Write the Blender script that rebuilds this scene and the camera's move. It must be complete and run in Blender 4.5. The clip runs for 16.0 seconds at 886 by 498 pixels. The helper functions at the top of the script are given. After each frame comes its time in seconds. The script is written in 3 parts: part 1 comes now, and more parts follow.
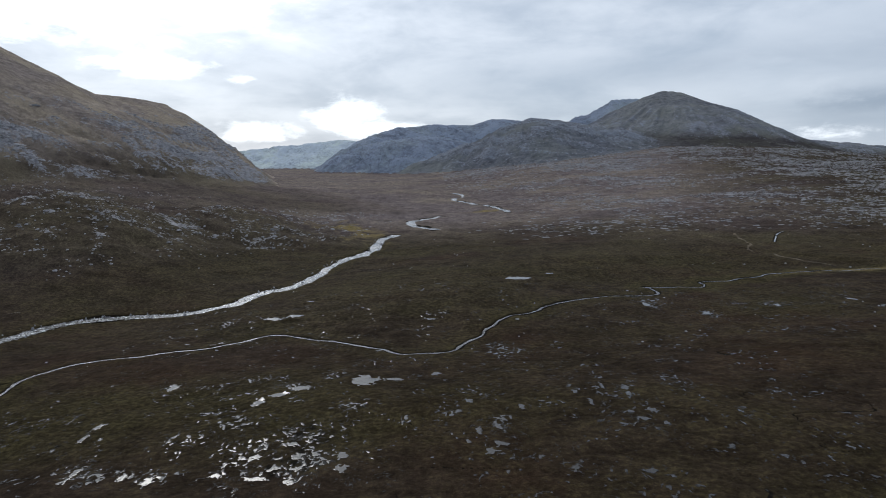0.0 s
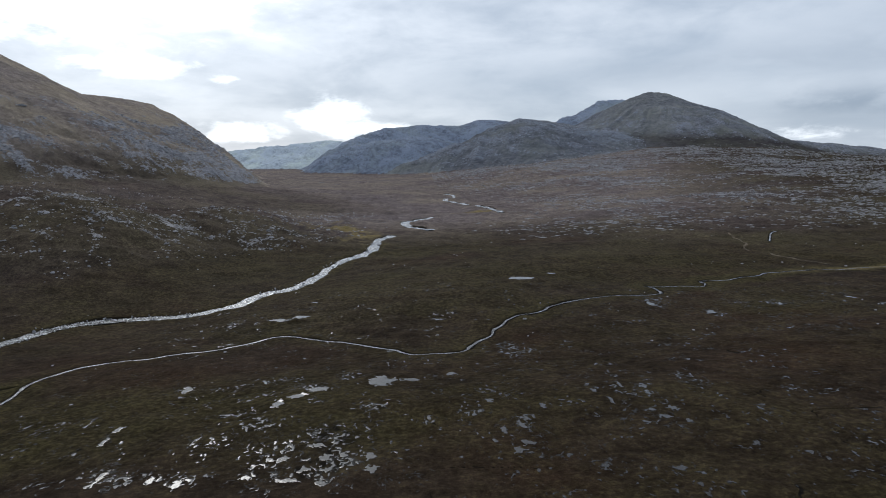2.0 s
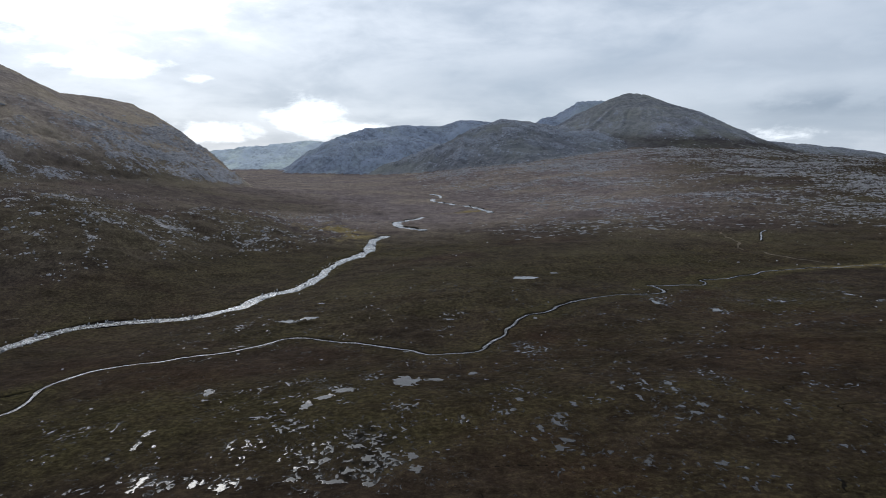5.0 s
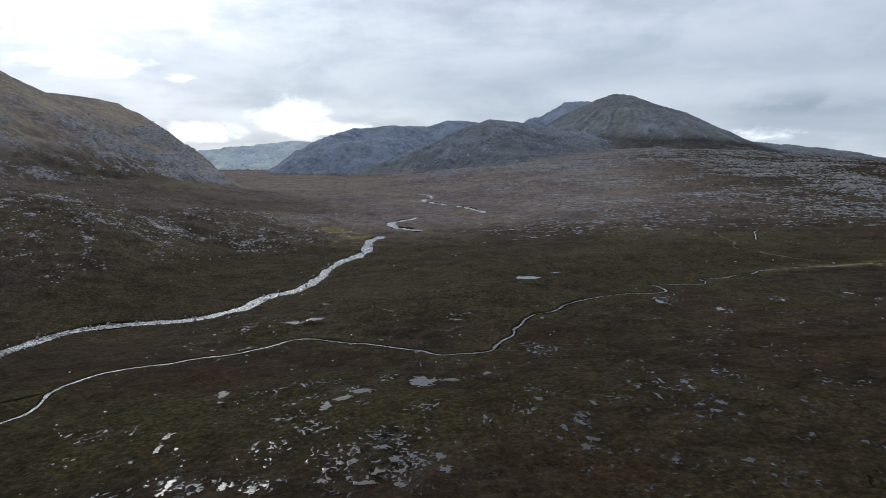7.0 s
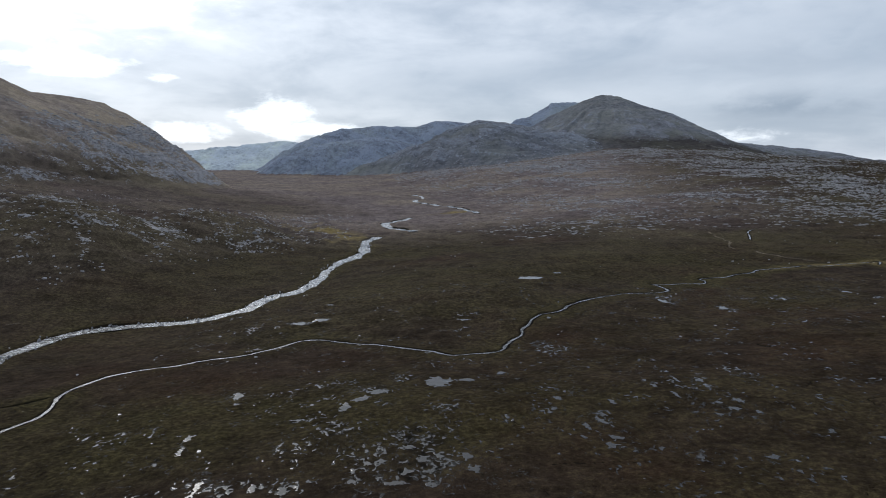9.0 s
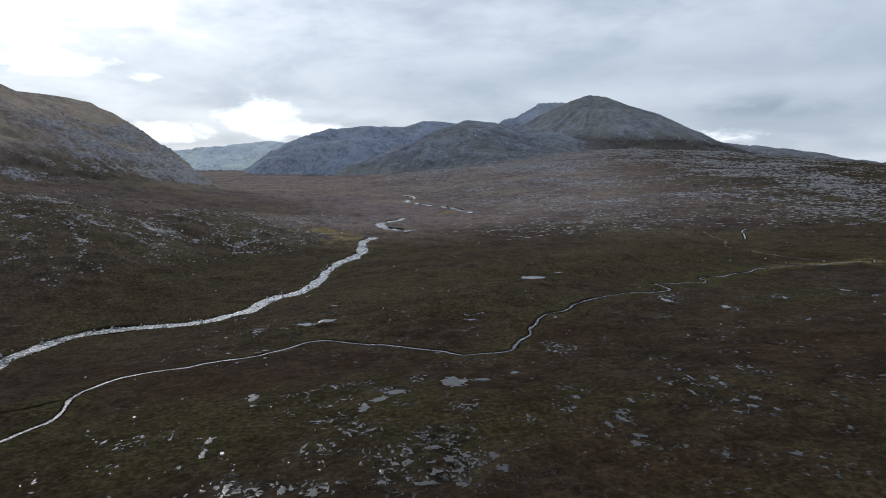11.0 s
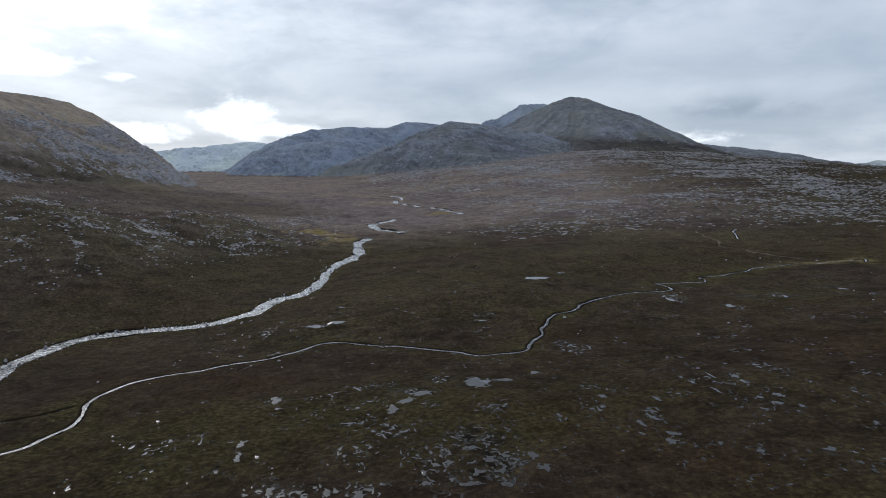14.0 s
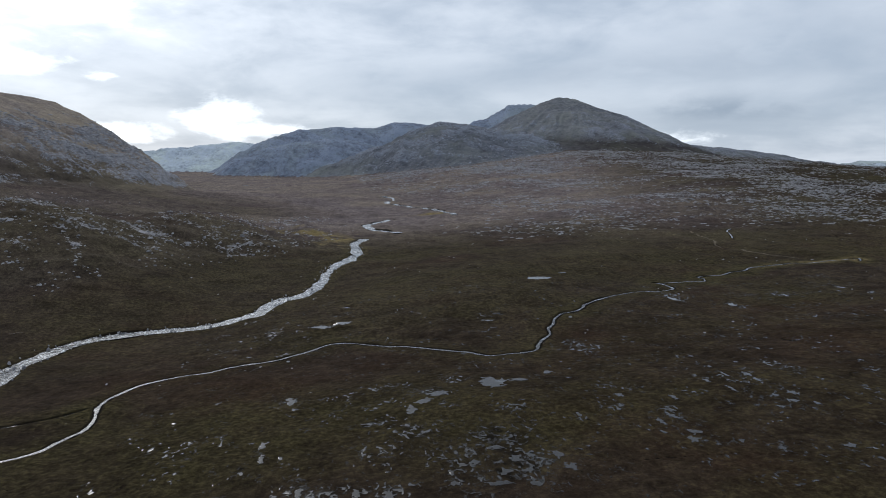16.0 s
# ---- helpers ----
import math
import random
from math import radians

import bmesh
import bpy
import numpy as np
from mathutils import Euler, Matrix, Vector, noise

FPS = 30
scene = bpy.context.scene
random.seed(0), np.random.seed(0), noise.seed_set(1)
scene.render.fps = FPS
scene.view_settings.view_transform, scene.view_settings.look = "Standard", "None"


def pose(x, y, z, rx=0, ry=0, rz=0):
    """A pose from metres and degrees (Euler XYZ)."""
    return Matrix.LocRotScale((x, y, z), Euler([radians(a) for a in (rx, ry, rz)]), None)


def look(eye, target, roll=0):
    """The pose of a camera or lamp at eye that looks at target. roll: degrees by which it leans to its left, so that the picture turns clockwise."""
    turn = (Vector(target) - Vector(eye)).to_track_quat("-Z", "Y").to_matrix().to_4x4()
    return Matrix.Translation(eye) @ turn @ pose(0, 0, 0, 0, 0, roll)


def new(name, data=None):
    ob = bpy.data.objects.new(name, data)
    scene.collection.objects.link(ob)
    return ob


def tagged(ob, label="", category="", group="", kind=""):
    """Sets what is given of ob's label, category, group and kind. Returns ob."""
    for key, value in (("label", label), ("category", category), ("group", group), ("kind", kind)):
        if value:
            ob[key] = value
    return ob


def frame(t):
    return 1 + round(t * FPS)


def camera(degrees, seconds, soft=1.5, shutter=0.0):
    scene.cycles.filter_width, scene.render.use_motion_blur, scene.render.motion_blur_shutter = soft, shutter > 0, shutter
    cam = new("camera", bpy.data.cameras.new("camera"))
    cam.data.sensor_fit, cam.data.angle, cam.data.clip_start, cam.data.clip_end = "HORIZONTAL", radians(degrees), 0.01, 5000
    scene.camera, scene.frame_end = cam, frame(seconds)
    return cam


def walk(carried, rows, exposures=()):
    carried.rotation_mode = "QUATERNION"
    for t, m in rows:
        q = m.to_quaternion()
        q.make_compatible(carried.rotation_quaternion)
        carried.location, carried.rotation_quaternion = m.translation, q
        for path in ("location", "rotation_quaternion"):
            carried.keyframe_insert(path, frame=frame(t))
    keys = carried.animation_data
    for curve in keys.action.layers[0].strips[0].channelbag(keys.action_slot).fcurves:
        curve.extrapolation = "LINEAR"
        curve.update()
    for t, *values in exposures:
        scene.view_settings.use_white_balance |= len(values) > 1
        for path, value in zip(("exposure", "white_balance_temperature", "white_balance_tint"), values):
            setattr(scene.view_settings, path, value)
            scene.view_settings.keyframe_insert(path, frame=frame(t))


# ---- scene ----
cam = camera(67.6, 16.0, 0.95)
METRES, EYE, TILT, LEAN, TURN = 138.0, 120.0, -7.4, 0.0, 0.0
ROWS = [
    (0.0, 0.0, 0.0, 0.0, 0.0, 0.0, -0.0),
    (0.5, -0.0322, -0.0013, -0.0001, -0.32, 0.0, 0.05),
    (1.0, -0.0643, -0.0024, -0.0002, -0.65, 0.01, 0.09),
    (1.5, -0.0965, -0.0031, -0.0005, -0.98, 0.02, 0.14),
    (2.0, -0.1287, -0.0036, -0.0008, -1.29, 0.04, 0.19),
    (2.5, -0.1611, -0.0041, -0.0009, -1.63, 0.03, 0.23),
    (3.0, -0.1931, -0.0042, -0.001, -1.95, 0.03, 0.28),
    (3.5, -0.2251, -0.004, -0.0012, -2.28, 0.04, 0.32),
    (4.0, -0.2571, -0.0039, -0.0012, -2.6, 0.05, 0.35),
    (6.5, -0.4172, 0.0007, -0.0001, -4.22, 0.07, 0.55),
    (7.0, -0.4489, 0.0018, 0.0003, -4.54, 0.07, 0.59),
    (7.5, -0.4806, 0.0031, 0.0005, -4.86, 0.07, 0.62),
    (8.0, -0.512, 0.0045, 0.001, -5.18, 0.08, 0.66),
    (8.5, -0.5431, 0.0062, 0.0013, -5.5, 0.09, 0.7),
    (9.0, -0.574, 0.0079, 0.0016, -5.82, 0.1, 0.73),
    (11.5, -0.7274, 0.0211, 0.0039, -7.36, 0.09, 0.94),
    (12.0, -0.7575, 0.024, 0.0045, -7.67, 0.1, 0.98),
    (12.5, -0.7876, 0.0276, 0.0051, -7.98, 0.11, 1.02),
    (13.0, -0.818, 0.0311, 0.0059, -8.29, 0.11, 1.06),
    (13.5, -0.8482, 0.0346, 0.0065, -8.59, 0.12, 1.1),
    (14.0, -0.8784, 0.0385, 0.007, -8.89, 0.14, 1.14),
    (14.5, -0.908, 0.0425, 0.0075, -9.19, 0.14, 1.18),
    (15.0, -0.9377, 0.0466, 0.0078, -9.49, 0.14, 1.23),
    (15.5, -0.9673, 0.0509, 0.0082, -9.79, 0.14, 1.26),
    (16.0, -0.9968, 0.0554, 0.009, -10.1, 0.14, 1.29),
]
walk(cam, [(t, pose(0, 0, EYE, TILT, LEAN, TURN) @ pose(METRES * x, METRES * y, METRES * z, 90 + pitch, roll, yaw)) for t, x, y, z, yaw, pitch, roll in ROWS], [(0.0, 0.0, 6280, 10), (16.0, 0.0, 6280, 10)])

# ---- sky and sun ----
SUN_AZ, SUN_EL = -22.0, 34.0          # degrees to the right of north (+y), and up


def link(tree, a, b):
    tree.links.new(a, b)


class Nodes:
    """Short writing for node trees."""

    def __init__(self, tree):
        self.tree = tree

    def add(self, kind):
        return self.tree.nodes.new(kind)

    def put(self, socket, value):
        if isinstance(value, bpy.types.NodeSocket):
            self.tree.links.new(value, socket)
        else:
            socket.default_value = value

    def math(self, op, a, b=0.0, c=0.0, clamp=False):
        node = self.add("ShaderNodeMath")
        node.operation, node.use_clamp = op, clamp
        for i, v in enumerate((a, b, c)):
            self.put(node.inputs[i], v)
        return node.outputs[0]

    def range(self, v, a, b, lo=0.0, hi=1.0, kind="SMOOTHSTEP"):
        node = self.add("ShaderNodeMapRange")
        node.interpolation_type = kind
        for i, w in enumerate((v, a, b, lo, hi)):
            self.put(node.inputs[i], w)
        return node.outputs[0]

    def noise(self, vector, scale, detail=4.0, rough=0.5, distort=0.0):
        node = self.add("ShaderNodeTexNoise")
        self.put(node.inputs["Vector"], vector)
        for key, v in (("Scale", scale), ("Detail", detail), ("Roughness", rough), ("Distortion", distort)):
            node.inputs[key].default_value = v
        return node.outputs["Fac"]

    def mix(self, fac, a, b):
        node = self.add("ShaderNodeMix")
        node.data_type = "RGBA"
        for i, v in ((0, fac), (6, a), (7, b)):
            self.put(node.inputs[i], (*v, 1) if isinstance(v, tuple) and len(v) == 3 else v)
        return node.outputs[2]

    def vector(self, x, y, z):
        node = self.add("ShaderNodeCombineXYZ")
        for i, v in enumerate((x, y, z)):
            self.put(node.inputs[i], v)
        return node.outputs[0]


def make_world():
    world = bpy.data.worlds.new("sky")
    scene.world = world
    world.use_nodes = True
    tree = world.node_tree
    tree.nodes.clear()
    n = Nodes(tree)
    way = n.add("ShaderNodeTexCoord").outputs["Generated"]
    split = n.add("ShaderNodeSeparateXYZ")
    link(tree, way, split.inputs[0])
    x, y, z = split.outputs
    up = n.math("MAXIMUM", z, 0.0)
    # the cloud deck as a plane overhead: it closes up towards the horizon
    lift = n.math("ADD", up, 0.16)
    deck = n.vector(n.math("DIVIDE", x, lift), n.math("DIVIDE", y, lift), 0.0)
    az = n.math("MULTIPLY", n.math("ARCTAN2", x, y), 57.2958)
    el = n.math("MULTIPLY", n.math("ARCSINE", z), 57.2958)
    flat = n.vector(n.math("MULTIPLY", az, 0.11), n.math("MULTIPLY", el, 0.27), 0.0)
    big = n.noise(deck, 0.9, 5, 0.52, 0.3)
    mid = n.noise(flat, 1.0, 8, 0.55, 0.4)
    fine = n.noise(flat, 3.2, 7, 0.6, 0.3)
    body = n.math("ADD", n.math("MULTIPLY", big, 0.5), n.math("ADD", n.math("MULTIPLY", mid, 0.38), n.math("MULTIPLY", fine, 0.12)))
    tone = n.range(body, 0.36, 0.62)
    cloud = n.mix(tone, (0.455, 0.53, 0.63), (0.73, 0.79, 0.87))
    # thin places in the deck round the hidden sun: azimuth, elevation, spans, in degrees
    thin = None
    for a, e, sa, se, w in THIN:
        u = n.math("DIVIDE", n.math("SUBTRACT", az, a), sa)
        v = n.math("DIVIDE", n.math("SUBTRACT", el, e), se)
        q = n.math("ADD", n.math("MULTIPLY", u, u), n.math("MULTIPLY", v, v))
        g = n.math("MULTIPLY", n.math("EXPONENT", n.math("MULTIPLY", q, -1.0)), w)
        thin = g if thin is None else n.math("MAXIMUM", thin, g)
    rag = n.math("ADD", n.math("MULTIPLY", n.math("SUBTRACT", mid, 0.5), 1.9), n.math("MULTIPLY", n.math("SUBTRACT", fine, 0.5), 1.3))
    rag = n.math("MULTIPLY", rag, n.range(thin, 0.02, 0.3))
    gap = n.range(n.math("ADD", thin, rag), 0.25, 0.8)
    # glare of the sun through the deck
    s = Vector((math.sin(radians(SUN_AZ)) * math.cos(radians(SUN_EL)), math.cos(radians(SUN_AZ)) * math.cos(radians(SUN_EL)), math.sin(radians(SUN_EL))))
    dot = n.math("ADD", n.math("MULTIPLY", x, s.x), n.math("ADD", n.math("MULTIPLY", y, s.y), n.math("MULTIPLY", z, s.z)))
    glare = n.math("EXPONENT", n.math("MULTIPLY", n.math("SUBTRACT", dot, 1.0), 26.0))
    # heavier cloud, low down on the far side
    for a, e, sa, se, w in HEAVY:
        u = n.math("DIVIDE", n.math("SUBTRACT", az, a), sa)
        v = n.math("DIVIDE", n.math("SUBTRACT", el, e), se)
        q = n.math("ADD", n.math("MULTIPLY", u, u), n.math("MULTIPLY", v, v))
        g = n.math("MULTIPLY", n.math("EXPONENT", n.math("MULTIPLY", q, -1.0)), n.range(n.math("ADD", n.math("MULTIPLY", mid, 0.7), n.math("MULTIPLY", fine, 0.3)), 0.38, 0.6, 0.25 * w, 1.0 * w))
        cloud = n.mix(g, cloud, (0.33, 0.40, 0.50))
    glare = n.math("MULTIPLY", glare, n.range(tone, 0.0, 1.0, 0.7, 1.3, "LINEAR"))
    bright = n.math("ADD", n.math("MULTIPLY", gap, 0.55), n.math("MULTIPLY", glare, 2.4))
    sky = n.add("ShaderNodeTexSky")
    sky.sky_type, sky.sun_disc, sky.sun_elevation, sky.sun_rotation = "NISHITA", False, radians(SUN_EL), radians(SUN_AZ)
    clear = n.add("ShaderNodeVectorMath")
    clear.operation = "SCALE"
    link(tree, sky.outputs[0], clear.inputs[0])
    clear.inputs["Scale"].default_value = 0.1
    base = n.mix(0.9, clear.outputs[0], cloud)
    add = n.add("ShaderNodeVectorMath")
    add.operation = "SCALE"
    add.inputs[0].default_value = (1.0, 1.0, 0.97)
    n.put(add.inputs["Scale"], bright)
    total = n.add("ShaderNodeVectorMath")
    total.operation = "ADD"
    link(tree, base, total.inputs[0])
    link(tree, add.outputs[0], total.inputs[1])
    back = n.add("ShaderNodeBackground")
    link(tree, total.outputs[0], back.inputs[0])
    back.inputs[1].default_value = SKY
    out = n.add("ShaderNodeOutputWorld")
    link(tree, back.outputs[0], out.inputs[0])


SKY = 1.0
THIN = [(-8.2, 4.3, 3.0, 1.6, 1.0), (-5.0, 2.9, 4.5, 0.8, 0.9), (-15.5, 2.6, 3.6, 0.9, 0.7), (-23.0, 7.5, 6.0, 0.9, 0.75),
        (-17.0, 6.6, 1.6, 0.5, 0.7), (-31.0, 13.0, 16.0, 4.2, 1.1), (30.0, 2.5, 6.0, 0.9, 0.35)]
HEAVY = [(33.0, 4.4, 9.0, 1.3, 1.0), (24.0, 7.5, 12.0, 1.8, 0.5), (-13.0, 6.8, 4.5, 1.5, 0.35), (5.0, 6.5, 9.0, 2.0, 0.3), (38.0, 9.0, 10.0, 3.0, 0.5)]
make_world()
sun = new("sun", bpy.data.lights.new("sun", "SUN"))
sun.data.energy, sun.data.angle, sun.data.color = 0.8, radians(22), (1.0, 0.96, 0.9)
sun.matrix_world = look((0, 0, 0), (-math.sin(radians(SUN_AZ)) * math.cos(radians(SUN_EL)), -math.cos(radians(SUN_AZ)) * math.cos(radians(SUN_EL)), -math.sin(radians(SUN_EL))))

# ---- materials ----
def material(name):
    m = bpy.data.materials.new(name)
    m.use_nodes = True
    m.node_tree.nodes.clear()
    n = Nodes(m.node_tree)
    shader, out = n.add("ShaderNodeBsdfPrincipled"), n.add("ShaderNodeOutputMaterial")
    link(m.node_tree, shader.outputs[0], out.inputs[0])
    return m, n, shader


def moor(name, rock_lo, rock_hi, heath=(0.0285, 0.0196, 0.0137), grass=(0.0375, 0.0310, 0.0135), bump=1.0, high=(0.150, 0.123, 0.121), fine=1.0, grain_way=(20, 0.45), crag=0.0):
    """Heather, bent grass, peat and bare rock. The masks rock, green and peat lie on the mesh."""
    m, n, shader = material(name)
    at = n.add("ShaderNodeTexCoord").outputs["Object"]
    mask = {}
    for key in ("rock", "green", "peat", "straw", "haze_tint"):
        node = n.add("ShaderNodeAttribute")
        node.attribute_name = key
        mask[key] = node.outputs["Fac"]
    # rock breaks along its beds: the way they run in degrees, and how drawn out they are
    turn = n.add("ShaderNodeMapping")
    turn.inputs["Rotation"].default_value = (0, 0, -radians(grain_way[0]))
    turn.inputs["Scale"].default_value = (1, 1, 1)
    n.put(turn.inputs["Vector"], at)
    draw = n.add("ShaderNodeVectorMath")
    draw.operation = "MULTIPLY"
    n.put(draw.inputs[0], turn.outputs[0])
    draw.inputs[1].default_value = (grain_way[1], 1, 1)
    beds = draw.outputs[0]
    large, patch, tuft, grain = n.noise(at, 0.006, 5, 0.55), n.noise(at, 0.045, 6, 0.6, 0.4), n.noise(at, 0.35, 5, 0.65), n.noise(at, 1.6, 4, 0.7)
    brown = n.mix(n.range(patch, 0.36, 0.64), tuple(0.72 * c for c in heath), tuple(1.3 * c for c in heath))
    rust = n.mix(n.range(large, 0.45, 0.7), brown, tuple(c * k for c, k in zip(heath, (1.2, 1.05, 0.95))))
    # high is the paler far colour: haze mixed into heath and grass
    rust = n.mix(n.math("MULTIPLY", mask["haze_tint"], n.range(patch, 0.3, 0.7, 0.55, 1.0)), rust, high)
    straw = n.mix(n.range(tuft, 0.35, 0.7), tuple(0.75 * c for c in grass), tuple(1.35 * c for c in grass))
    straw = n.mix(mask["haze_tint"], straw, tuple(c * k for c, k in zip(high, (1.18, 1.16, 0.95))))
    blend = n.math("ADD", mask["green"], n.math("ADD", n.math("MULTIPLY", n.math("SUBTRACT", patch, 0.5), 1.1), n.math("MULTIPLY", n.math("SUBTRACT", tuft, 0.5), 0.8)))
    cover = n.mix(n.range(blend, 0.0, 1.1), rust, straw)
    speck = n.math("MULTIPLY", n.range(tuft, 0.52, 0.75), n.range(grain, 0.45, 0.75))
    cover = n.mix(n.math("MULTIPLY", speck, 0.3), cover, tuple(c * 1.9 for c in grass))
    # pale grass, and the painted sun patch by the river bend
    cover = n.mix(n.range(n.math("ADD", mask["straw"], n.math("MULTIPLY", n.math("SUBTRACT", patch, 0.5), 1.2)), 0.25, 0.9), cover, (0.170, 0.130, 0.060))
    clod = n.math("MULTIPLY", n.range(tuft, 0.34, 0.66, 0.7, 1.3, "LINEAR"), n.range(grain, 0.34, 0.66, 0.65, 1.35, "LINEAR"))
    clod = n.math("MULTIPLY", clod, n.range(n.noise(at, 0.11, 5, 0.7, 0.3), 0.34, 0.66, 0.74, 1.26, "LINEAR"))
    clod = n.math("ADD", 1.0, n.math("MULTIPLY", n.math("SUBTRACT", clod, 1.0), fine))
    clod = n.math("MULTIPLY", clod, n.range(n.noise(at, 0.016, 6, 0.62, 0.5), 0.3, 0.7, 0.78, 1.22, "LINEAR"))
    tint = n.add("ShaderNodeVectorMath")
    tint.operation = "SCALE"
    n.put(tint.inputs[0], cover)
    n.put(tint.inputs["Scale"], clod)
    cover = tint.outputs[0]
    dark = n.math("ADD", mask["peat"], n.math("MULTIPLY", n.math("SUBTRACT", tuft, 0.5), 1.2))
    cover = n.mix(n.range(dark, 0.3, 0.75), cover, (0.009, 0.0075, 0.006))
    stone = n.mix(n.range(n.noise(at, 0.12, 6, 0.65), 0.3, 0.7), rock_lo, rock_hi)
    stone = n.mix(n.range(grain, 0.5, 0.8, 0.0, 0.5), stone, tuple(0.55 * c for c in rock_lo))
    edge = n.math("ADD", mask["rock"], n.math("ADD", n.math("MULTIPLY", n.math("SUBTRACT", n.noise(beds, 0.11, 7, 0.72, 0.5), 0.5), 1.9),
                                            n.math("MULTIPLY", n.math("SUBTRACT", tuft, 0.5), 0.7)))
    bare = n.math("MULTIPLY", n.range(edge, 0.45, 0.56), n.range(n.noise(beds, 0.5, 4, 0.7), 0.36, 0.5, 0.5, 1.0))
    n.put(shader.inputs["Base Color"], n.mix(bare, cover, stone))
    shader.inputs["Roughness"].default_value = 0.95
    shader.inputs["Specular IOR Level"].default_value = 0.02
    b = n.add("ShaderNodeBump")
    b.inputs["Strength"].default_value, b.inputs["Distance"].default_value = 0.8, bump
    n.put(b.inputs["Height"], n.math("ADD", n.math("MULTIPLY", n.noise(beds, 0.09, 7, 0.7), crag), n.math("ADD", tuft, n.math("ADD", n.math("MULTIPLY", grain, 0.4), n.math("MULTIPLY", patch, 2.5)))))
    link(m.node_tree, b.outputs[0], shader.inputs["Normal"])
    return m


def water(name, deep, ripple, rough, foam=0.0):
    m, n, shader = material(name)
    at = n.add("ShaderNodeTexCoord").outputs["Object"]
    swirl = n.noise(at, 0.5, 5, 0.65, 0.8)
    streak = n.noise(at, 0.16, 6, 0.7, 1.2)
    white = n.math("MULTIPLY", n.range(swirl, 0.46, 0.62), n.range(streak, 0.40, 0.60))
    n.put(shader.inputs["Base Color"], n.mix(n.math("MULTIPLY", white, foam), deep, (0.7, 0.72, 0.74)))
    n.put(shader.inputs["Roughness"], n.range(streak, 0.3, 0.7, rough, rough * 2.2))
    shader.inputs["IOR"].default_value = 1.33
    b = n.add("ShaderNodeBump")
    b.inputs["Strength"].default_value, b.inputs["Distance"].default_value = ripple, 0.3
    n.put(b.inputs["Height"], swirl)
    link(m.node_tree, b.outputs[0], shader.inputs["Normal"])
    return m


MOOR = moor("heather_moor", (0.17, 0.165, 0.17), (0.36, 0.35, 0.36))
# grass and rock made lighter than their own tone, in place of haze
CRAG = moor("crag_and_grass", (0.19, 0.193, 0.213), (0.40, 0.40, 0.43), bump=2.5, high=(0.275, 0.232, 0.216), fine=0.5, grain_way=(40, 0.8), crag=9.0)
# the middle mountains' grey is pushed to blue, as haze in the colour
SCREE = moor("grey_scree", (0.20, 0.216, 0.258), (0.29, 0.31, 0.36), bump=3.0, high=(0.180, 0.190, 0.220), fine=0.35, grain_way=(0, 1.0), crag=6.0)
KNOLL = moor("grey_crag", (0.20, 0.22, 0.265), (0.30, 0.325, 0.375), bump=3.0, high=(0.175, 0.188, 0.222), fine=0.3, grain_way=(0, 0.9), crag=8.0)
# far ridges and hills: distance haze is painted in as blue, pale base colours
HAZED_SCREE = moor("hazed_scree", (0.24, 0.285, 0.375), (0.30, 0.345, 0.43), bump=2.0, high=(0.235, 0.275, 0.36), fine=0.2, grain_way=(0, 0.9), crag=8.0)
HAZED_HILL = moor("hazed_far_hill", (0.42, 0.48, 0.55), (0.48, 0.53, 0.59), bump=0.6, high=(0.45, 0.51, 0.58), fine=0.1)
POOL = water("peat_pool_water", (0.020, 0.017, 0.014), 0.05, 0.06)
BURN = water("burn_water", (0.02, 0.018, 0.015), 0.5, 0.12, 0.4)
RIVER = water("river_water", (0.06, 0.06, 0.06), 0.35, 0.10, 1.0)
TRACK = moor("worn_track", (0.16, 0.145, 0.12), (0.24, 0.22, 0.19), heath=(0.10, 0.085, 0.065), grass=(0.11, 0.095, 0.065))


def bare_stone(name, lo, hi):
    m, n, shader = material(name)
    at = n.add("ShaderNodeTexCoord").outputs["Object"]
    each = n.add("ShaderNodeNewGeometry").outputs["Random Per Island"]
    blotch = n.noise(at, 0.4, 5, 0.65)
    tone = n.mix(n.range(n.math("ADD", n.math("MULTIPLY", each, 0.5), n.math("MULTIPLY", blotch, 0.7)), 0.25, 0.85), lo, hi)
    n.put(shader.inputs["Base Color"], n.mix(n.range(n.noise(at, 1.3, 4, 0.7), 0.52, 0.75, 0, 0.6), tone, tuple(0.4 * c for c in lo)))
    shader.inputs["Roughness"].default_value = 0.9
    return m


STONE = bare_stone("bare_gneiss", (0.10, 0.10, 0.108), (0.29, 0.286, 0.298))
# a bluer copy of the bare gneiss, with the rocky hill's haze mixed in
HILL_STONE = bare_stone("hazed_gneiss", (0.19, 0.205, 0.25), (0.32, 0.345, 0.40))
PEAT = bare_stone("wet_peat", (0.008, 0.007, 0.006), (0.014, 0.011, 0.009))


COLUMNS, STEP = 860, 1.0


# ---- landform ----
def hash01(ix, iy, seed):
    n = (ix.astype(np.int64) * 374761393 + iy.astype(np.int64) * 668265263 + seed * 974634777) & 0xFFFFFFFF
    n = ((n ^ (n >> 13)) * 1274126177) & 0xFFFFFFFF
    return ((n ^ (n >> 16)) & 0xFFFF) / 65535.0


